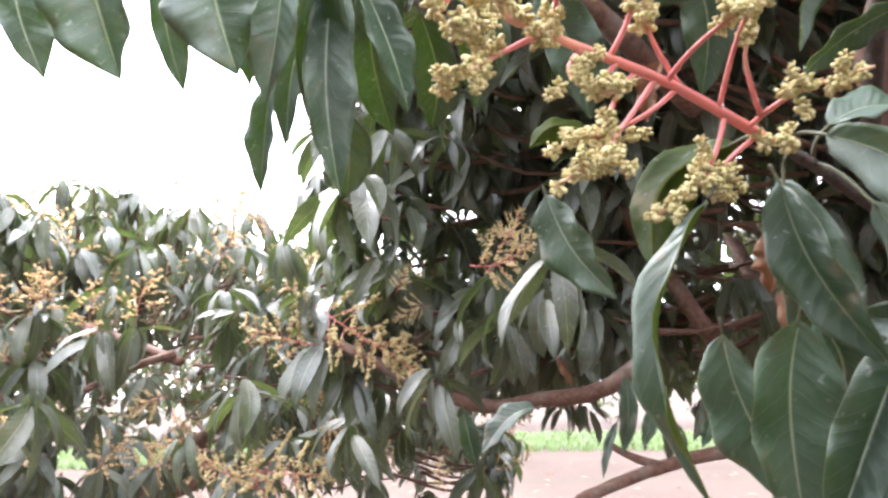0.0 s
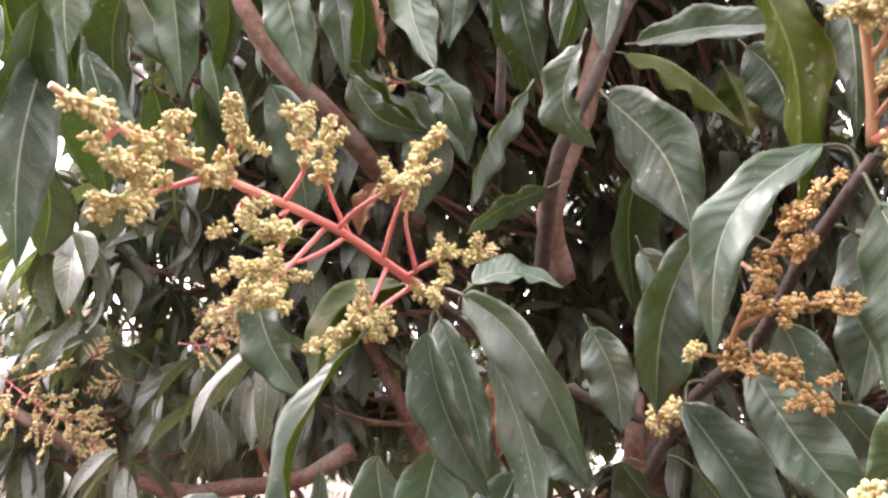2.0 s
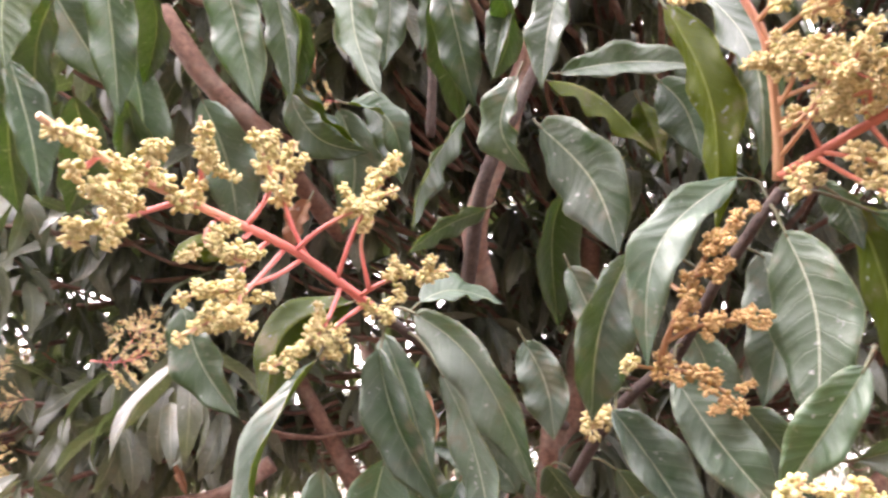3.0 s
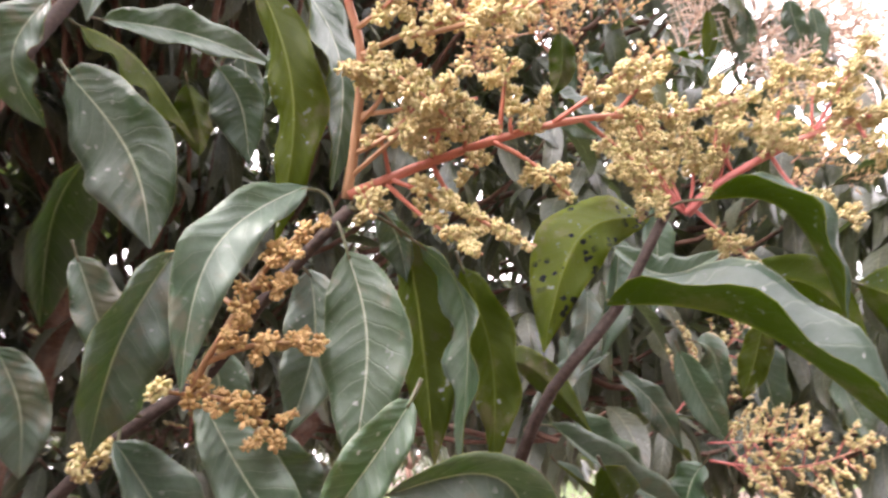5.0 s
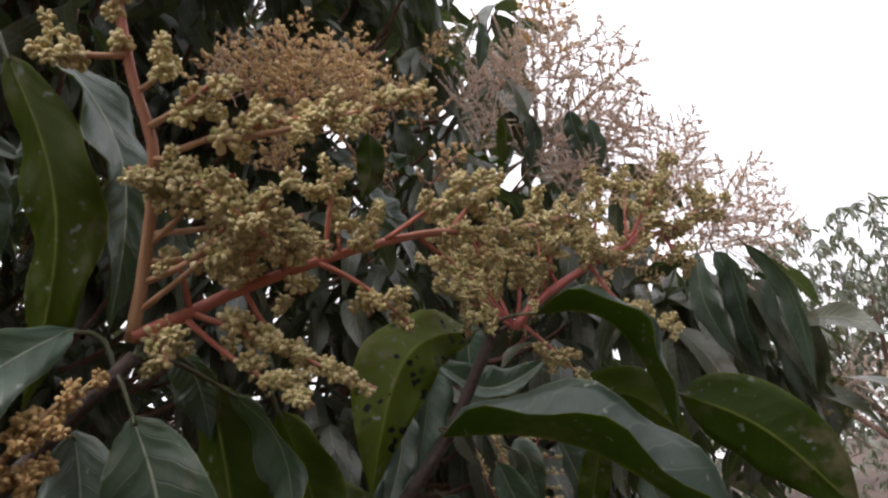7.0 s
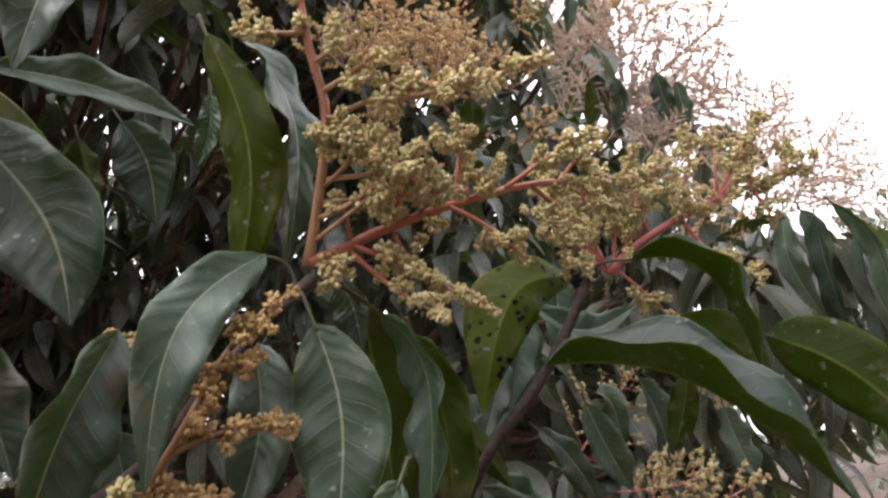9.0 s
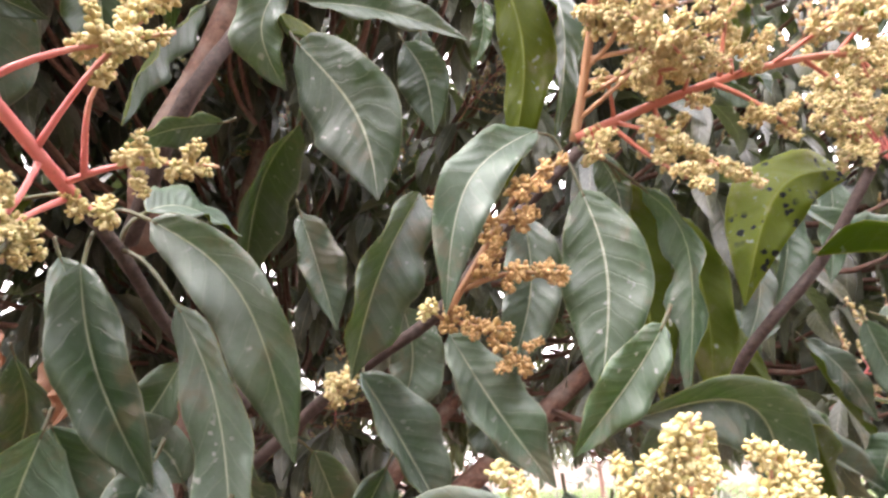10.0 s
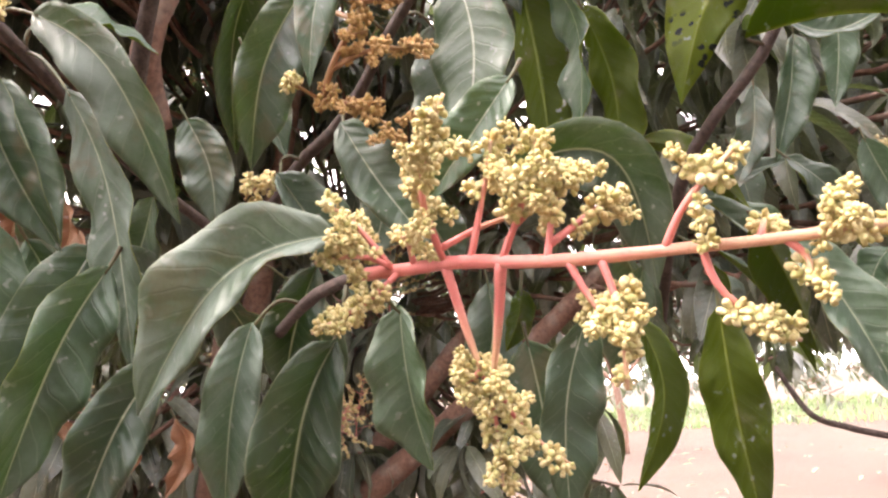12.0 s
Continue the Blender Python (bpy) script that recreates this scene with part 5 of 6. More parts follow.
stalk(head_p, ((0.403, 0.157, 1.530), (0.408, 0.148, 1.508), (0.414, 0.141, 1.498)), STALK_PINK, BUD, 0.0021, 0.7, 0.0085, 1, 0.006, 2)
stalk(head_p, ((0.420, 0.117, 1.529), (0.417, 0.102, 1.549), (0.424, 0.079, 1.570)), STALK_PINK, BUD, 0.0021, 0.55, 0.0085, 1, 0.006, 2)
stalk(head_p, ((0.425, 0.102, 1.529), (0.431, 0.096, 1.506), (0.449, 0.074, 1.485)), STALK_PINK, BUD, 0.0021, 0.4, 0.0085, 1, 0.006, 3)
stalk(head_p, ((0.433, 0.080, 1.528), (0.433, 0.078, 1.533), (0.434, 0.077, 1.537)), STALK_PINK, BUD, 0.0021, 0.5, 0.0085, 1, 0.006, 1)
stalk(head_p, ((0.436, 0.071, 1.528), (0.441, 0.065, 1.520), (0.441, 0.064, 1.513)), STALK_PINK, BUD, 0.0021, 0.3, 0.0085, 1, 0.006, 2)
stalk(head_p, ((0.443, 0.052, 1.528), (0.442, 0.052, 1.533), (0.440, 0.050, 1.540)), STALK_PINK, BUD, 0.0021, 0.3, 0.0085, 1, 0.006, 3)
stalk(head_p, ((0.413, 0.277, 1.546), (0.392, 0.283, 1.553), (0.371, 0.300, 1.550)), STALK_PINK, BUD, 0.0021, 0.3, 0.0085, 1, 0.006, 6)
stalk(head_p, ((0.408, 0.277, 1.548), (0.391, 0.290, 1.576), (0.381, 0.300, 1.585)), STALK_PINK, BUD, 0.0021, 0.5, 0.0085, 1, 0.006, 5)
stalk(head_p, ((0.413, 0.272, 1.546), (0.396, 0.289, 1.526), (0.378, 0.313, 1.512)), STALK_PINK, BUD, 0.0021, 0.3, 0.0085, 1, 0.006, 7)
stalk(head_p, ((0.413, 0.262, 1.545), (0.401, 0.255, 1.557), (0.395, 0.254, 1.559)), STALK_PINK, BUD, 0.0021, 0.4, 0.0085, 1, 0.006, 4)
stalk(head_p, ((0.425, 0.102, 1.529), (0.424, 0.101, 1.530), (0.423, 0.100, 1.532)), STALK_PINK, BUD, 0.0021, 0.5, 0.0085, 1, 0.006, 1)
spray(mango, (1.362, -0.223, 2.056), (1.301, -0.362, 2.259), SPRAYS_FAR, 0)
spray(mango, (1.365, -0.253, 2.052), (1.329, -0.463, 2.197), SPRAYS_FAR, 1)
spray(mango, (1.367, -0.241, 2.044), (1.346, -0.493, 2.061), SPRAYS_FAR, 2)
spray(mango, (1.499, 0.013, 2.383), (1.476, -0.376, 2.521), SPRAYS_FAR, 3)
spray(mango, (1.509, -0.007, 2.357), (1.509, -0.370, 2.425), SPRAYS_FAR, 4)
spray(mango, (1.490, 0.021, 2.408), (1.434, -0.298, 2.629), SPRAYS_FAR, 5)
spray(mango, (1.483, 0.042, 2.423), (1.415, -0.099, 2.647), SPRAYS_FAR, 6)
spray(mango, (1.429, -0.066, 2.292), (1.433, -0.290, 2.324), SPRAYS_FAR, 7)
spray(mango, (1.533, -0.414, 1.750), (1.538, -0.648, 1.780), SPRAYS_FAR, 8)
spray(mango, (1.536, -0.384, 1.734), (1.483, -0.515, 1.759), SPRAYS, 9)
spray(mango, (0.981, 0.388, 2.278), (0.959, 0.256, 2.367), SPRAYS_TAN, 10)
spray(mango, (1.019, 0.223, 2.199), (0.961, 0.334, 2.348), SPRAYS_TAN, 11)
spray(mango, (1.139, 0.143, 2.175), (1.118, 0.066, 2.249), SPRAYS_TAN, 12)
spray(mango, (1.169, 0.108, 1.603), (1.192, -0.116, 1.589), SPRAYS, 13)
spray(mango, (1.179, 0.087, 1.592), (1.187, -0.006, 1.659), SPRAYS, 14)
spray(mango, (1.265, -0.036, 1.783), (1.311, -0.128, 1.736), SPRAYS, 15)
spray(mango, (1.139, 0.104, 1.627), (1.169, -0.048, 1.635), SPRAYS, 16)
spray(mango, (1.144, 0.162, 2.463), (1.134, 0.299, 2.465), SPRAYS_TAN, 17)
spray(mango, (1.326, 0.113, 2.559), (1.321, 0.027, 2.590), SPRAYS_TAN, 18)
spray(mango, (1.545, -0.166, 2.590), (1.485, -0.241, 2.778), SPRAYS_TAN, 19)
spray(mango, (-0.360, 1.683, 1.783), (-0.133, 1.623, 1.639), SPRAYS, 20)
spray(mango, (-0.252, 1.706, 1.700), (-0.082, 1.631, 1.613), SPRAYS, 21)
spray(mango, (-0.141, 1.492, 1.779), (-0.115, 1.482, 1.838), SPRAYS, 22)
spray(mango, (-0.077, 1.600, 1.765), (-0.168, 1.600, 1.742), SPRAYS, 23)
spray(mango, (0.020, 1.391, 1.818), (0.164, 1.344, 1.838), SPRAYS, 24)
spray(mango, (0.076, 1.289, 1.830), (0.131, 1.278, 1.902), SPRAYS, 25)
spray(mango, (-0.816, 1.904, 1.575), (-0.948, 1.906, 1.533), SPRAYS, 26)
spray(mango, (-0.773, 1.928, 1.468), (-0.882, 1.931, 1.426), SPRAYS, 27)
spray(mango, (-0.539, 1.754, 1.382), (-0.654, 1.690, 1.417), SPRAYS, 28)
spray(mango, (-0.539, 1.751, 1.395), (-0.298, 1.666, 1.376), SPRAYS, 29)
spray(mango, (-0.500, 1.767, 1.327), (-0.516, 1.641, 1.444), SPRAYS, 30)
spray(mango, (-0.047, 1.581, 1.359), (-0.068, 1.566, 1.431), SPRAYS, 31)
spray(mango, (-1.311, 1.958, 1.681), (-1.373, 1.941, 1.746), SPRAYS, 32)
spray(mango, (-0.614, 2.125, 2.057), (-0.682, 2.104, 2.146), SPRAYS, 33)
spray(mango, (-0.433, 2.118, 2.140), (-0.395, 2.107, 2.210), SPRAYS, 34)
leaf((1.222, -0.253, 2.007), (1.249, -0.247, 1.927), (1.284, -0.283, 1.832), (-0.83, 0.41, -0.37), 0.048)
leaf((1.228, -0.329, 2.005), (1.259, -0.382, 1.924), (1.311, -0.386, 1.773), (-0.67, 0.63, -0.40), 0.044)
leaf((1.251, -0.306, 1.993), (1.282, -0.308, 1.905), (1.316, -0.321, 1.807), (-0.61, 0.74, -0.28), 0.044)
leaf((1.274, -0.296, 2.017), (1.293, -0.310, 1.966), (1.317, -0.305, 1.895), (-0.94, -0.13, -0.32), 0.053)
leaf((1.297, -0.375, 1.965), (1.331, -0.375, 1.867), (1.376, -0.389, 1.739), (-0.45, 0.87, -0.21), 0.040)
leaf((1.201, -0.302, 1.769), (1.225, -0.322, 1.703), (1.249, -0.343, 1.638), (-0.59, 0.68, -0.43), 0.040)
leaf((1.126, -0.116, 1.953), (1.123, -0.168, 1.972), (1.128, -0.225, 1.967), (-0.44, -0.13, -0.89), 0.036)
leaf((1.012, 0.218, 2.221), (1.027, 0.206, 2.180), (1.047, 0.217, 2.120), (-0.87, -0.40, -0.30), 0.038)
leaf((1.132, 0.252, 2.174), (1.143, 0.230, 2.145), (1.157, 0.191, 2.113), (-0.90, 0.07, -0.44), 0.040)
leaf((1.300, -0.000, 2.349), (1.314, -0.008, 2.308), (1.329, 0.017, 2.261), (-0.90, 0.37, -0.23), 0.040)
leaf((1.152, 0.293, 1.800), (1.169, 0.286, 1.755), (1.193, 0.285, 1.686), (-0.74, -0.43, 0.52), 0.063)
leaf((1.113, 0.120, 1.754), (1.141, 0.104, 1.689), (1.171, 0.080, 1.623), (-0.80, 0.09, 0.59), 0.061)
leaf((1.187, 0.034, 1.783), (1.216, 0.017, 1.715), (1.246, 0.011, 1.631), (-0.80, -0.26, 0.54), 0.064)
leaf((1.188, -0.075, 1.721), (1.211, -0.085, 1.664), (1.241, -0.109, 1.598), (-0.80, -0.26, 0.54), 0.065)
leaf((0.993, 0.186, 1.720), (1.017, 0.153, 1.680), (1.045, 0.129, 1.620), (-0.77, 0.09, 0.64), 0.045)
leaf((0.985, 0.252, 1.679), (1.016, 0.215, 1.624), (1.056, 0.160, 1.560), (-0.74, -0.52, 0.43), 0.059)
leaf((1.058, 0.108, 1.603), (1.060, 0.128, 1.578), (1.071, 0.146, 1.530), (-0.87, 0.27, 0.42), 0.062)
leaf((1.223, 0.102, 1.775), (1.236, 0.081, 1.755), (1.262, 0.076, 1.685), (-0.76, 0.25, 0.60), 0.060)
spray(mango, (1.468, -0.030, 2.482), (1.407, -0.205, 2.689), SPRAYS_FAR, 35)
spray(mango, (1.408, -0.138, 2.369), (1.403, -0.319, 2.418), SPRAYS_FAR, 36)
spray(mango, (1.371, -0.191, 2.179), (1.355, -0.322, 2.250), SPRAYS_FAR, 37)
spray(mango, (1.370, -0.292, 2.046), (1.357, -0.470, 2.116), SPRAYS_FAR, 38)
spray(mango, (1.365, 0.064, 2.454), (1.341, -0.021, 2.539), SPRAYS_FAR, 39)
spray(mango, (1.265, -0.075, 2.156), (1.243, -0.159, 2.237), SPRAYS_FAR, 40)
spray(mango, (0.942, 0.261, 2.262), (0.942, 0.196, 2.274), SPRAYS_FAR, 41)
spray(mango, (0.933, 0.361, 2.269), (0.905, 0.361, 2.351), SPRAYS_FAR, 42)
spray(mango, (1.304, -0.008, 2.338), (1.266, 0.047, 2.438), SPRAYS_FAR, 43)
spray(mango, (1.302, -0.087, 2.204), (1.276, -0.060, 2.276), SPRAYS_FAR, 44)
spray(mango, (-0.182, 1.906, 1.715), (-0.309, 1.958, 1.702), SPRAYS, 45)
spray(mango, (-0.137, 1.908, 1.663), (-0.185, 1.898, 1.742), SPRAYS, 46)
spray(mango, (-0.253, 1.951, 1.663), (-0.157, 1.933, 1.610), SPRAYS, 47)
spray(mango, (-0.135, 1.834, 1.873), (-0.191, 1.842, 1.912), SPRAYS, 48)
spray(mango, (-0.048, 1.830, 1.794), (-0.024, 1.816, 1.807), SPRAYS, 49)
spray(mango, (0.078, 1.526, 1.889), (0.030, 1.536, 1.912), SPRAYS, 50)
spray(mango, (0.138, 1.512, 1.866), (0.073, 1.512, 1.935), SPRAYS, 51)
spray(mango, (0.293, 0.761, 2.089), (0.235, 0.781, 2.096), SPRAYS, 52)
shoot(mango, (-0.545, 1.708, 1.612), 10, 0.17, 500)
shoot(mango, (-0.405, 1.870, 1.861), 9, 0.18, 501)
shoot(mango, (-0.267, 1.640, 1.515), 9, 0.17, 502)
shoot(mango, (0.087, 1.461, 1.744), 9, 0.15, 503)
shoot(mango, (0.167, 1.406, 1.781), 7, 0.14, 504)
shoot(mango, (-1.055, 1.683, 1.597), 9, 0.19, 505)
shoot(mango, (-0.163, 1.673, 1.887), 8, 0.17, 506)
shoot(mango, (-0.730, 1.824, 1.488), 7, 0.13, 507)
shoot(mango, (-0.062, 1.528, 1.622), 8, 0.16, 508)
shoot(mango, (-0.222, 1.531, 2.074), 9, 0.2, 509)
shoot(mango, (-0.214, 1.740, 1.907), 8, 0.15, 510)
shoot(mango, (-0.146, 1.766, 2.083), 8, 0.15, 511)
shoot(mango, (0.072, 1.544, 1.843), 9, 0.16, 512)
shoot(mango, (0.169, 1.182, 1.815), 6, 0.17, 513)
shoot(mango, (-0.008, 1.610, 1.738), 8, 0.14, 514)
shoot(mango, (1.372, -0.276, 2.039), 9, 0.19, 515)
shoot(mango, (1.383, -0.370, 2.024), 9, 0.19, 516)
shoot(mango, (1.386, -0.423, 1.931), 9, 0.18, 517)
shoot(mango, (1.447, -0.328, 1.921), 9, 0.18, 518)
shoot(mango, (1.355, -0.207, 1.921), 8, 0.18, 519)
shoot(mango, (1.444, -0.378, 1.848), 8, 0.17, 520)
shoot(mango, (1.513, -0.485, 1.820), 7, 0.16, 521)
shoot(mango, (1.426, -0.215, 2.023), 8, 0.18, 522)
shoot(mango, (1.485, -0.148, 2.453), 9, 0.18, 523)
shoot(mango, (1.402, -0.039, 2.522), 9, 0.18, 524)
shoot(mango, (1.441, -0.226, 2.290), 8, 0.18, 525)
shoot(mango, (1.574, -0.106, 2.222), 9, 0.17, 600)
shoot(mango, (1.603, -0.198, 2.195), 9, 0.17, 601)
shoot(mango, (1.532, -0.253, 2.123), 9, 0.17, 602)
shoot(mango, (1.667, -0.354, 2.107), 9, 0.17, 603)
shoot(mango, (1.440, -0.193, 2.040), 9, 0.17, 604)
shoot(mango, (1.579, -0.296, 2.013), 9, 0.17, 605)
shoot(mango, (1.805, -0.439, 2.074), 9, 0.17, 606)
shoot(mango, (1.731, -0.459, 1.987), 9, 0.17, 607)
shoot(mango, (1.621, -0.220, 1.843), 9, 0.17, 613)
shoot(mango, (1.621, -0.124, 1.782), 9, 0.17, 614)
shoot(mango, (1.779, -0.223, 1.696), 9, 0.17, 617)
shoot(mango, (-0.005, 2.057, 2.055), 9, 0.16, 618)
shoot(mango, (-0.111, 2.131, 2.168), 9, 0.16, 619)
shoot(mango, (-0.198, 1.954, 2.005), 9, 0.16, 620)
shoot(mango, (0.101, 2.154, 2.111), 9, 0.16, 621)
shoot(mango, (-0.307, 2.015, 2.179), 9, 0.16, 622)
shoot(mango, (-0.395, 1.808, 2.170), 9, 0.16, 623)
shoot(mango, (0.146, 2.224, 2.280), 9, 0.16, 624)
shoot(mango, (0.232, 2.078, 2.016), 9, 0.16, 625)
shoot(mango, (-0.550, 2.031, 2.035), 9, 0.16, 626)
shoot(mango, (-0.400, 2.138, 2.052), 9, 0.16, 627)
shoot(mango, (0.016, 2.217, 2.283), 9, 0.16, 628)
shoot(mango, (-0.213, 2.100, 2.293), 9, 0.16, 629)
shoot(mango, (-0.072, 1.981, 1.907), 9, 0.16, 630)
shoot(mango, (0.370, 1.982, 2.024), 9, 0.16, 631)
shoot(mango, (-0.300, 1.980, 1.849), 9, 0.16, 632)
shoot(mango, (-0.063, 1.961, 2.080), 9, 0.15, 633)
shoot(mango, (0.039, 1.776, 2.180), 9, 0.15, 634)
shoot(mango, (-0.268, 1.986, 2.226), 9, 0.15, 635)
shoot(mango, (-0.335, 2.071, 2.050), 9, 0.15, 636)
shoot(mango, (0.191, 1.723, 1.847), 9, 0.15, 637)
shoot(mango, (0.033, 1.772, 1.873), 9, 0.15, 638)
shoot(mango, (1.629, 0.301, 2.288), 10, 0.19, 660)
shoot(mango, (1.745, 0.268, 2.267), 10, 0.19, 661)
shoot(mango, (1.551, 0.343, 2.198), 10, 0.19, 662)
shoot(mango, (1.733, 0.206, 2.314), 10, 0.19, 663)
shoot(mango, (1.551, 0.456, 2.174), 10, 0.19, 664)
shoot(mango, (1.555, 0.295, 2.226), 10, 0.19, 665)
shoot(mango, (1.472, 0.332, 2.139), 10, 0.19, 666)
shoot(mango, (1.763, 0.286, 2.249), 10, 0.19, 667)
leaf((0.304, 1.350, 1.592), (0.307, 1.363, 1.525), (0.294, 1.378, 1.451), (-0.30, -0.90, -0.20), 0.045)
leaf((0.286, 1.365, 1.510), (0.269, 1.374, 1.464), (0.256, 1.384, 1.407), (-0.60, -0.70, -0.20), 0.022)
leaf((0.364, 1.415, 1.538), (0.357, 1.423, 1.499), (0.343, 1.430, 1.458), (-0.30, -0.90, -0.20), 0.032)
leaf((0.127, 1.248, 1.541), (0.083, 1.249, 1.526), (0.032, 1.258, 1.466), (0.00, -0.60, 0.80), 0.060)
leaf((0.002, 1.293, 1.536), (0.012, 1.304, 1.484), (0.023, 1.314, 1.438), (0.10, -0.95, 0.20), 0.045)
leaf((0.460, 1.374, 1.516), (0.454, 1.378, 1.491), (0.442, 1.384, 1.460), (-0.30, -0.90, -0.20), 0.030)
shoot(mango, (0.314, 1.973, 1.541), 7, 0.10, 700)
shoot(mango, (0.536, 1.996, 1.491), 7, 0.10, 701)
shoot(mango, (0.592, 1.886, 1.544), 7, 0.10, 702)
shoot(mango, (0.246, 1.968, 1.551), 7, 0.10, 703)
leaf((-0.115, 0.668, 2.051), (-0.139, 0.768, 1.979), (-0.152, 0.911, 1.873), (0.39, -0.50, -0.77), 0.087)
leaf((-0.170, 0.693, 2.132), (-0.182, 0.799, 2.098), (-0.169, 0.904, 2.073), (0.05, -0.27, -0.96), 0.084)
leaf((-0.049, 0.712, 2.112), (-0.069, 0.817, 2.087), (-0.052, 0.944, 1.993), (-0.31, -0.43, -0.84), 0.079)
leaf((0.032, 0.760, 2.209), (0.058, 0.843, 2.201), (0.051, 0.959, 2.165), (-0.18, -0.20, -0.96), 0.062)
leaf((0.184, 0.621, 2.124), (0.221, 0.694, 2.135), (0.232, 0.805, 2.091), (-0.15, -0.14, -0.98), 0.060)
leaf((0.345, 0.551, 2.156), (0.395, 0.631, 2.128), (0.464, 0.728, 2.069), (-0.37, -0.19, -0.91), 0.060)
leaf((0.364, 0.455, 2.088), (0.419, 0.527, 2.082), (0.446, 0.617, 2.082), (-0.40, 0.17, -0.90), 0.045)
leaf((0.465, 1.025, 1.704), (0.480, 1.022, 1.658), (0.482, 1.039, 1.598), (-0.69, -0.70, -0.20), 0.036, fold=0.8, waves=3, upper=LEAF_DRY, under=LEAF_DRY, label="curled red-brown dried leaf")
leaf((0.527, 1.018, 1.743), (0.543, 1.016, 1.687), (0.541, 1.042, 1.617), (-0.73, -0.65, -0.21), 0.043, fold=0.8, waves=3, upper=LEAF_DRY, under=LEAF_DRY, label="curled red-brown dried leaf")
leaf((0.550, 0.914, 1.484), (0.569, 0.905, 1.440), (0.565, 0.926, 1.391), (-0.76, -0.62, -0.20), 0.036, fold=0.8, waves=3, upper=LEAF_DRY, under=LEAF_DRY, label="curled red-brown dried leaf")
leaf((0.625, 0.909, 1.465), (0.641, 0.906, 1.418), (0.628, 0.941, 1.360), (-0.83, -0.53, -0.18), 0.043, fold=0.8, waves=3, upper=LEAF_DRY, under=LEAF_DRY, label="curled red-brown dried leaf")
leaf((0.494, 0.943, 1.603), (0.485, 0.967, 1.561), (0.500, 0.965, 1.510), (-0.71, -0.67, -0.21), 0.036, fold=0.8, waves=3, upper=LEAF_DRY, under=LEAF_DRY, label="curled red-brown dried leaf")
leaf((0.477, 0.993, 1.513), (0.511, 0.969, 1.460), (0.523, 0.963, 1.431), (-0.71, -0.69, -0.15), 0.036, fold=0.8, waves=3, upper=LEAF_DRY, under=LEAF_DRY, label="curled red-brown dried leaf")
leaf((0.282, 0.858, 1.982), (0.270, 0.873, 1.952), (0.267, 0.888, 1.913), (-0.59, -0.78, -0.21), 0.043, fold=0.8, waves=3, upper=LEAF_DRY, under=LEAF_DRY, label="curled red-brown dried leaf")
leaf((0.425, 0.788, 1.710), (0.435, 0.796, 1.675), (0.426, 0.811, 1.640), (-0.75, -0.62, -0.22), 0.032, fold=0.8, waves=3, upper=LEAF_DRY, under=LEAF_DRY, label="curled red-brown dried leaf")
leaf((0.195, 1.488, 1.638), (0.212, 1.495, 1.609), (0.224, 1.502, 1.574), (-0.40, -0.84, -0.37), 0.025, fold=0.8, waves=3, upper=LEAF_DRY, under=LEAF_DRY, label="curled red-brown dried leaf")
leaf((0.264, 0.870, 2.291), (0.277, 0.880, 2.249), (0.290, 0.890, 2.206), (-0.64, -0.68, -0.36), 0.043, fold=0.8, waves=3, upper=LEAF_DRY, under=LEAF_DRY, label="curled red-brown dried leaf")
leaf((0.409, 0.918, 1.764), (0.420, 0.921, 1.726), (0.419, 0.940, 1.689), (-0.74, -0.61, -0.28), 0.043, fold=0.8, waves=3, upper=LEAF_DRY, under=LEAF_DRY, label="curled red-brown dried leaf")
stalk(head_b2, ((0.457, 0.240, 1.905), (0.455, 0.232, 1.900), (0.473, 0.233, 1.897)), STALK_RUST, BUD_OLIVE, 0.0018, 0.4, 0.0085, 1, 0.006, 4)
stalk(head_b2, ((0.491, 0.272, 1.833), (0.483, 0.218, 1.858), (0.498, 0.189, 1.891)), STALK_RUST, BUD_OLIVE, 0.0018, 0.4, 0.0085, 1, 0.006, 4)
stalk(head_b2, ((0.457, 0.240, 1.905), (0.465, 0.208, 1.876), (0.495, 0.185, 1.848)), STALK_RUST, BUD_OLIVE, 0.0018, 0.4, 0.0085, 1, 0.006, 4)
stalk(head_b2, ((0.491, 0.272, 1.833), (0.483, 0.212, 1.861), (0.467, 0.168, 1.881)), STALK_RUST, BUD_OLIVE, 0.0018, 0.4, 0.0085, 1, 0.006, 4)
stalk(head_b, ((0.623, 0.083, 1.888), (0.624, 0.081, 1.870), (0.633, 0.077, 1.859)), STALK_RED, BUD_OLIVE, 0.0016, 0.35, 0.0085, 1, 0.006, 4)
stalk(head_b, ((0.564, 0.170, 1.870), (0.560, 0.155, 1.873), (0.568, 0.142, 1.885)), STALK_RED, BUD_OLIVE, 0.0016, 0.35, 0.0085, 1, 0.006, 4)
stalk(head_b, ((0.564, 0.170, 1.870), (0.557, 0.168, 1.878), (0.572, 0.170, 1.899)), STALK_RED, BUD_OLIVE, 0.0016, 0.35, 0.0085, 1, 0.006, 4)
stalk(head_b, ((0.547, 0.205, 1.859), (0.542, 0.200, 1.864), (0.540, 0.196, 1.874)), STALK_RED, BUD_OLIVE, 0.0016, 0.35, 0.0085, 1, 0.006, 4)
stalk(head_b, ((0.536, 0.227, 1.851), (0.528, 0.223, 1.862), (0.521, 0.218, 1.878)), STALK_RED, BUD_OLIVE, 0.0016, 0.35, 0.0085, 1, 0.006, 4)
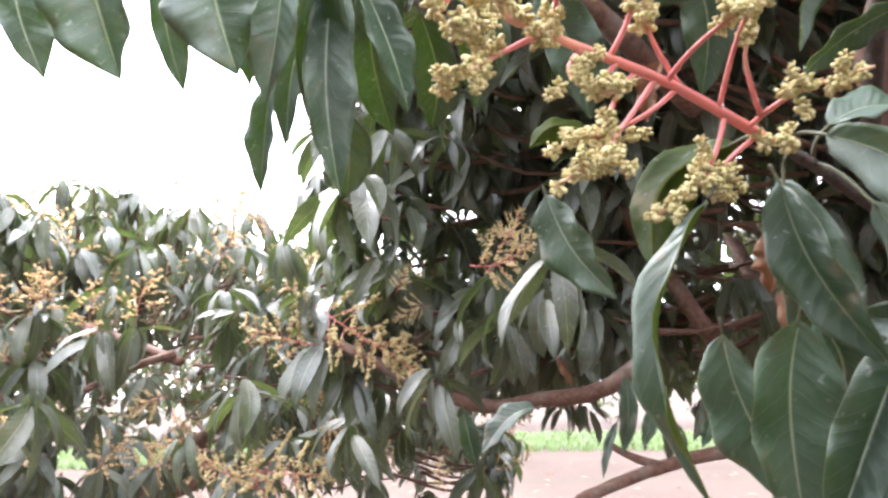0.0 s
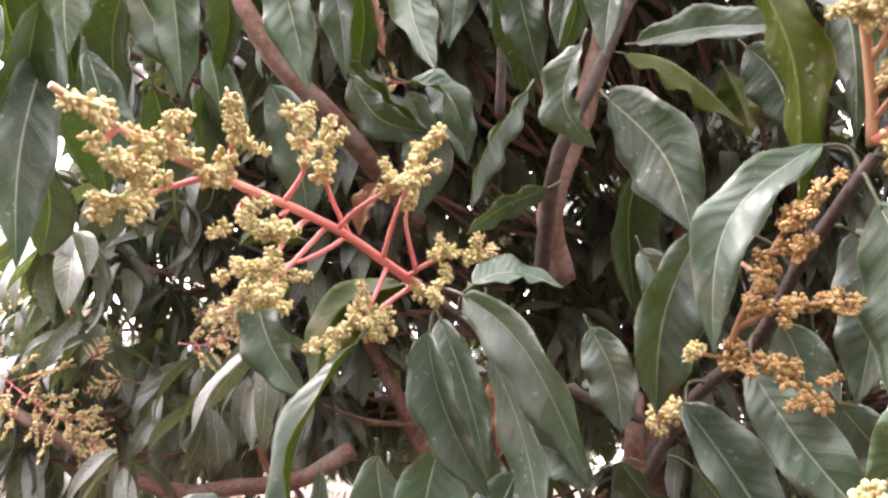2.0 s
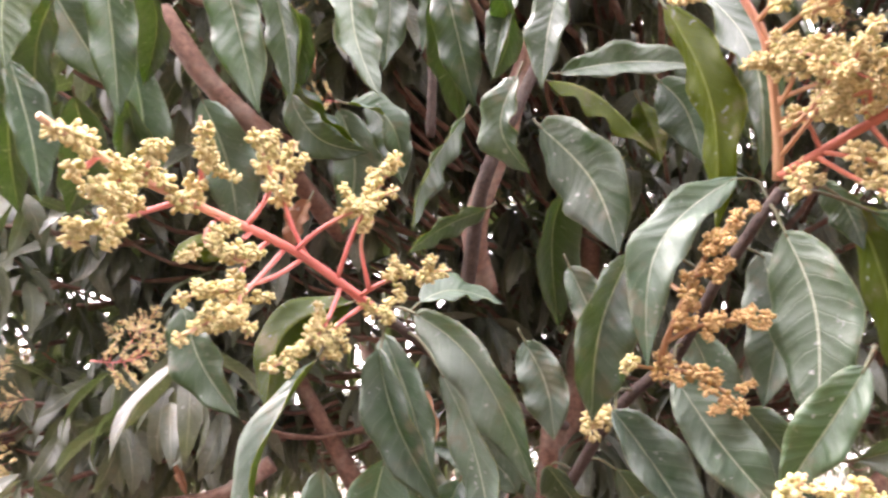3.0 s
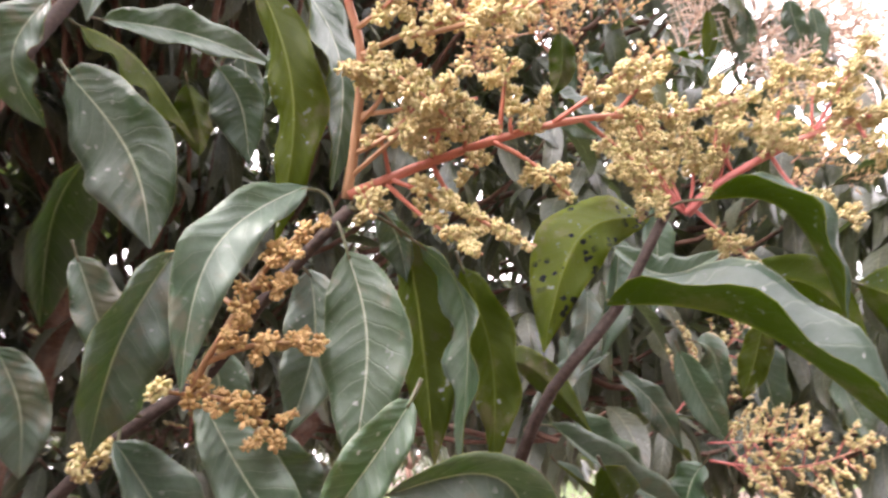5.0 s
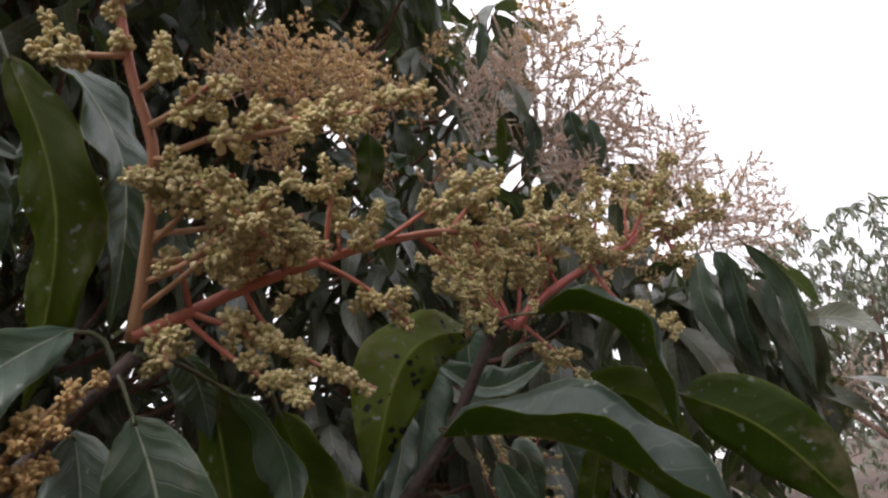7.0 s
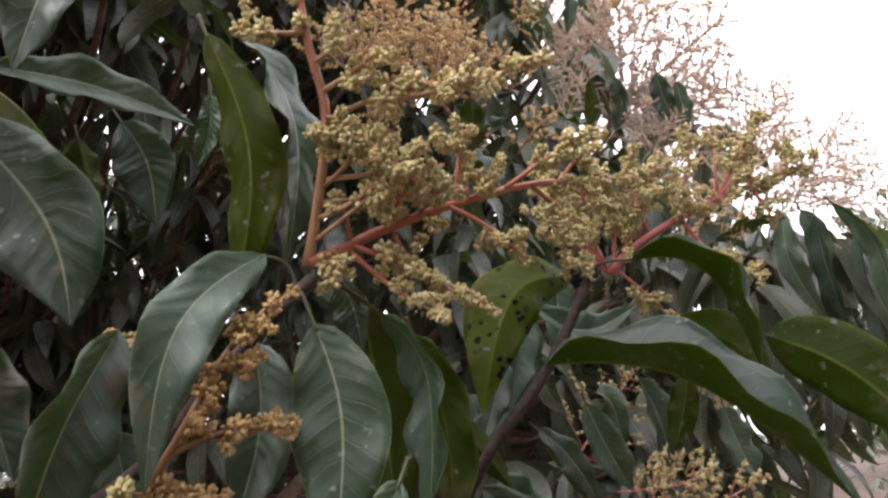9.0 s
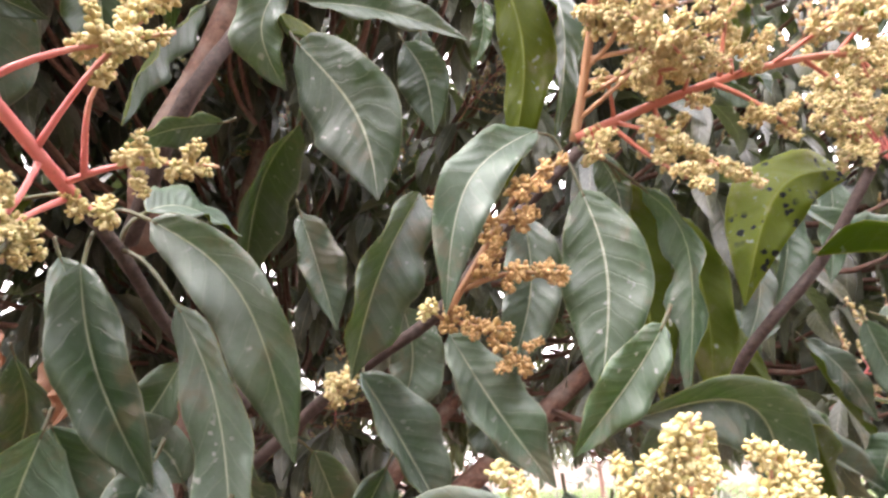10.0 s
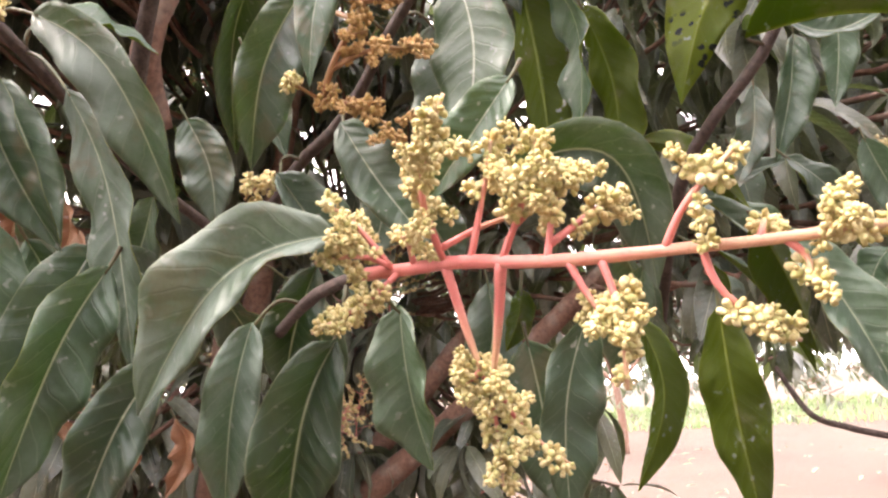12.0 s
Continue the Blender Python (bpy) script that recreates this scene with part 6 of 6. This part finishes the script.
stalk(head_b, ((0.623, 0.083, 1.888), (0.624, 0.077, 1.873), (0.619, 0.068, 1.860)), STALK_RED, BUD_OLIVE, 0.0016, 0.35, 0.0085, 1, 0.006, 4)
stalk(head_c, ((0.786, 0.050, 1.860), (0.779, 0.040, 1.872), (0.769, 0.031, 1.884)), STALK_PINK, BUD_OLIVE, 0.0015, 0.4, 0.0085, 1, 0.006, 4)
stalk(head_c, ((0.790, 0.064, 1.849), (0.776, 0.089, 1.872), (0.751, 0.114, 1.892)), STALK_PINK, BUD_OLIVE, 0.0015, 0.4, 0.0085, 1, 0.006, 4)
stalk(head_c, ((0.790, 0.064, 1.849), (0.767, 0.093, 1.898), (0.788, 0.125, 1.964)), STALK_PINK, BUD_OLIVE, 0.0015, 0.4, 0.0085, 1, 0.006, 4)
stalk(head_c, ((0.784, 0.030, 1.872), (0.766, 0.009, 1.915), (0.761, -0.013, 1.962)), STALK_PINK, BUD_OLIVE, 0.0015, 0.4, 0.0085, 1, 0.006, 4)
stalk(head_c, ((0.790, 0.064, 1.849), (0.763, 0.092, 1.910), (0.775, 0.122, 1.988)), STALK_PINK, BUD_OLIVE, 0.0015, 0.4, 0.0085, 1, 0.006, 4)
stalk(head_c, ((0.785, -0.012, 1.889), (0.780, -0.019, 1.894), (0.760, -0.025, 1.895)), STALK_PINK, BUD_OLIVE, 0.0015, 0.4, 0.0085, 1, 0.006, 4)
stalk(head_c, ((0.790, 0.064, 1.849), (0.776, 0.072, 1.875), (0.796, 0.079, 1.912)), STALK_PINK, BUD_OLIVE, 0.0015, 0.4, 0.0085, 1, 0.006, 4)
stalk(head_c, ((0.785, -0.012, 1.889), (0.775, -0.016, 1.907), (0.808, -0.028, 1.942)), STALK_PINK, BUD_OLIVE, 0.0015, 0.4, 0.0085, 1, 0.006, 4)
stalk(head_c, ((0.790, -0.059, 1.904), (0.775, -0.065, 1.936), (0.781, -0.077, 1.977)), STALK_PINK, BUD_OLIVE, 0.0015, 0.4, 0.0085, 1, 0.006, 4)
stalk(head_c, ((0.785, -0.012, 1.889), (0.777, -0.022, 1.903), (0.756, -0.029, 1.913)), STALK_PINK, BUD_OLIVE, 0.0015, 0.4, 0.0085, 1, 0.006, 4)
stalk(head_c, ((0.800, -0.114, 1.915), (0.796, -0.109, 1.912), (0.832, -0.117, 1.922)), STALK_PINK, BUD_OLIVE, 0.0015, 0.4, 0.0085, 1, 0.006, 4)
stalk(head_c, ((0.790, -0.059, 1.904), (0.782, -0.078, 1.917), (0.794, -0.102, 1.938)), STALK_PINK, BUD_OLIVE, 0.0015, 0.4, 0.0085, 1, 0.006, 4)
stalk(head_c, ((0.790, 0.064, 1.849), (0.766, 0.077, 1.902), (0.758, 0.091, 1.961)), STALK_PINK, BUD_OLIVE, 0.0015, 0.4, 0.0085, 1, 0.006, 4)
stalk(head_c, ((0.786, 0.050, 1.860), (0.776, 0.038, 1.881), (0.786, 0.026, 1.908)), STALK_PINK, BUD_OLIVE, 0.0015, 0.4, 0.0085, 1, 0.006, 4)
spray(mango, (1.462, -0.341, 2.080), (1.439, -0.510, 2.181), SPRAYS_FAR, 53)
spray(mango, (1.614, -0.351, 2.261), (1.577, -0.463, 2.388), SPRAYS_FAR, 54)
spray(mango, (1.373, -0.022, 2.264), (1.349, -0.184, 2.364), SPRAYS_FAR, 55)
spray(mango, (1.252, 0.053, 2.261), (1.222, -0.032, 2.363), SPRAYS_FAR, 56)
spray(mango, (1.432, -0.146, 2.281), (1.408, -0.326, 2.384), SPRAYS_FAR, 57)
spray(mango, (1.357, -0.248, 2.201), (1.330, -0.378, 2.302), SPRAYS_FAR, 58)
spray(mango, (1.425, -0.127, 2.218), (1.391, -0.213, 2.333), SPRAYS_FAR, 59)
spray(mango, (0.996, 0.319, 2.172), (0.966, 0.327, 2.257), SPRAYS_TAN, 60)
spray(mango, (1.105, 0.187, 2.171), (1.072, 0.196, 2.264), SPRAYS_TAN, 61)
spray(mango, (0.984, 0.190, 2.183), (0.955, 0.197, 2.267), SPRAYS_TAN, 62)
spray(mango, (1.168, 0.130, 2.304), (1.132, 0.139, 2.405), SPRAYS_TAN, 63)
spray(mango, (1.131, 0.337, 2.239), (1.096, 0.347, 2.337), SPRAYS_TAN, 64)
spray(mango, (0.921, 0.194, 2.179), (0.894, 0.202, 2.257), SPRAYS_TAN, 65)
spray(mango, (1.080, 0.166, 2.283), (1.047, 0.175, 2.377), SPRAYS_TAN, 66)
spray(mango, (0.890, 0.309, 2.250), (0.863, 0.316, 2.328), SPRAYS_TAN, 67)
leaf((0.952, 0.269, 1.619), (1.050, 0.245, 1.560), (1.165, 0.231, 1.465), (-0.56, -0.27, 0.78), 0.061)
leaf((0.864, 0.247, 1.662), (0.956, 0.197, 1.599), (1.088, 0.127, 1.532), (-0.42, -0.90, 0.11), 0.055, node=(0.830, 0.267, 1.640))
leaf((1.037, 0.187, 1.713), (1.130, 0.169, 1.657), (1.248, 0.135, 1.594), (-0.42, -0.63, 0.65), 0.064)
leaf((0.842, 0.337, 1.624), (0.916, 0.349, 1.565), (0.997, 0.380, 1.485), (-0.69, 0.23, -0.69), 0.073, node=(0.867, 0.294, 1.609))
leaf((1.025, 0.320, 1.670), (1.093, 0.280, 1.733), (1.189, 0.229, 1.770), (-0.37, -0.80, 0.47), 0.050)
leaf((0.406, 0.853, 1.716), (0.448, 0.893, 1.660), (0.484, 0.991, 1.580), (-0.44, -0.49, -0.75), 0.067)
leaf((0.469, 0.675, 1.696), (0.493, 0.756, 1.648), (0.513, 0.869, 1.587), (-0.84, -0.11, -0.53), 0.068, node=(0.483, 0.646, 1.681))
leaf((0.546, 0.691, 1.618), (0.603, 0.721, 1.575), (0.682, 0.750, 1.504), (-0.48, -0.40, -0.78), 0.068, node=(0.574, 0.674, 1.609))
leaf((0.595, 0.622, 1.612), (0.656, 0.648, 1.562), (0.731, 0.683, 1.491), (-0.19, -0.77, -0.61), 0.061, node=(0.557, 0.636, 1.621))
leaf((-0.131, 0.767, 2.202), (-0.146, 0.875, 2.164), (-0.138, 0.993, 2.107), (0.37, -0.35, -0.86), 0.091)
leaf((-0.101, 0.895, 2.125), (-0.112, 1.006, 2.072), (-0.098, 1.127, 2.000), (0.02, -0.47, -0.88), 0.087)
leaf((-0.162, 0.907, 1.993), (-0.152, 1.007, 1.952), (-0.179, 1.135, 1.900), (-0.22, -0.38, -0.90), 0.089)
leaf((-0.033, 0.930, 2.113), (-0.015, 1.030, 2.061), (-0.035, 1.154, 2.018), (-0.08, -0.39, -0.92), 0.086)
leaf((-0.197, 0.835, 2.236), (-0.182, 0.927, 2.216), (-0.189, 1.036, 2.197), (-0.01, -0.19, -0.98), 0.086)
leaf((0.029, 0.954, 2.138), (0.052, 1.048, 2.100), (0.041, 1.166, 2.063), (-0.35, -0.29, -0.89), 0.077)
leaf((0.821, 0.186, 1.615), (0.881, 0.178, 1.563), (0.956, 0.179, 1.488), (-0.62, 0.22, 0.76), 0.067)
leaf((0.845, 0.239, 1.585), (0.898, 0.241, 1.536), (0.952, 0.252, 1.464), (-0.63, -0.31, 0.71), 0.061, node=(0.848, 0.280, 1.625))
leaf((0.769, 0.280, 1.584), (0.790, 0.308, 1.540), (0.819, 0.351, 1.481), (-0.82, -0.20, -0.53), 0.062)
spray(mango, (0.849, 0.212, 2.187), (0.819, 0.217, 2.272), SPRAYS_TAN, 68)
spray(mango, (0.990, 0.434, 2.318), (0.959, 0.395, 2.416), SPRAYS_TAN, 69)
spray(mango, (0.833, 0.209, 2.159), (0.806, 0.192, 2.238), SPRAYS_TAN, 70)
spray(mango, (0.979, 0.202, 2.262), (0.948, 0.169, 2.357), SPRAYS_TAN, 71)
spray(mango, (0.914, 0.285, 2.267), (0.881, 0.293, 2.362), SPRAYS_TAN, 72)
spray(mango, (0.912, 0.197, 2.194), (0.881, 0.196, 2.284), SPRAYS_TAN, 73)
spray(mango, (0.947, 0.349, 2.288), (0.913, 0.347, 2.386), SPRAYS_TAN, 74)
spray(mango, (0.865, 0.257, 2.229), (0.838, 0.230, 2.313), SPRAYS_TAN, 75)
spray(mango, (0.865, 0.266, 2.177), (0.834, 0.272, 2.264), SPRAYS_TAN, 76)
spray(mango, (1.106, -0.068, 1.989), (1.076, -0.107, 2.041), SPRAYS_TAN, 77)
spray(mango, (1.138, -0.098, 1.979), (1.116, -0.155, 2.016), SPRAYS_TAN, 78)
spray(mango, (1.136, -0.051, 2.048), (1.103, -0.081, 2.103), SPRAYS_TAN, 79)
spray(mango, (1.159, -0.124, 2.029), (1.140, -0.182, 2.058), SPRAYS_TAN, 80)
spray(mango, (1.179, -0.152, 1.987), (1.164, -0.217, 2.009), SPRAYS_TAN, 81)
spray(mango, (1.187, -0.104, 2.091), (1.159, -0.150, 2.139), SPRAYS_TAN, 82)
spray(mango, (1.130, -0.124, 1.956), (1.116, -0.168, 1.963), SPRAYS_TAN, 83)
spray(mango, (1.093, -0.050, 1.953), (1.079, -0.095, 1.959), SPRAYS_TAN, 84)
shoot(mango, (1.680, -0.379, 1.771), 8, 0.16, 725)
shoot(mango, (1.812, -0.481, 1.766), 8, 0.16, 726)
shoot(mango, (1.701, -0.311, 1.666), 8, 0.16, 727)
shoot(mango, (1.432, 0.425, 1.910), 9, 0.18, 720)
shoot(mango, (1.332, 0.460, 1.887), 9, 0.18, 721)
shoot(mango, (1.522, 0.398, 1.959), 9, 0.18, 722)
shoot(mango, (1.608, 0.489, 2.003), 9, 0.18, 723)
shoot(mango, (1.432, 0.548, 1.894), 9, 0.18, 724)
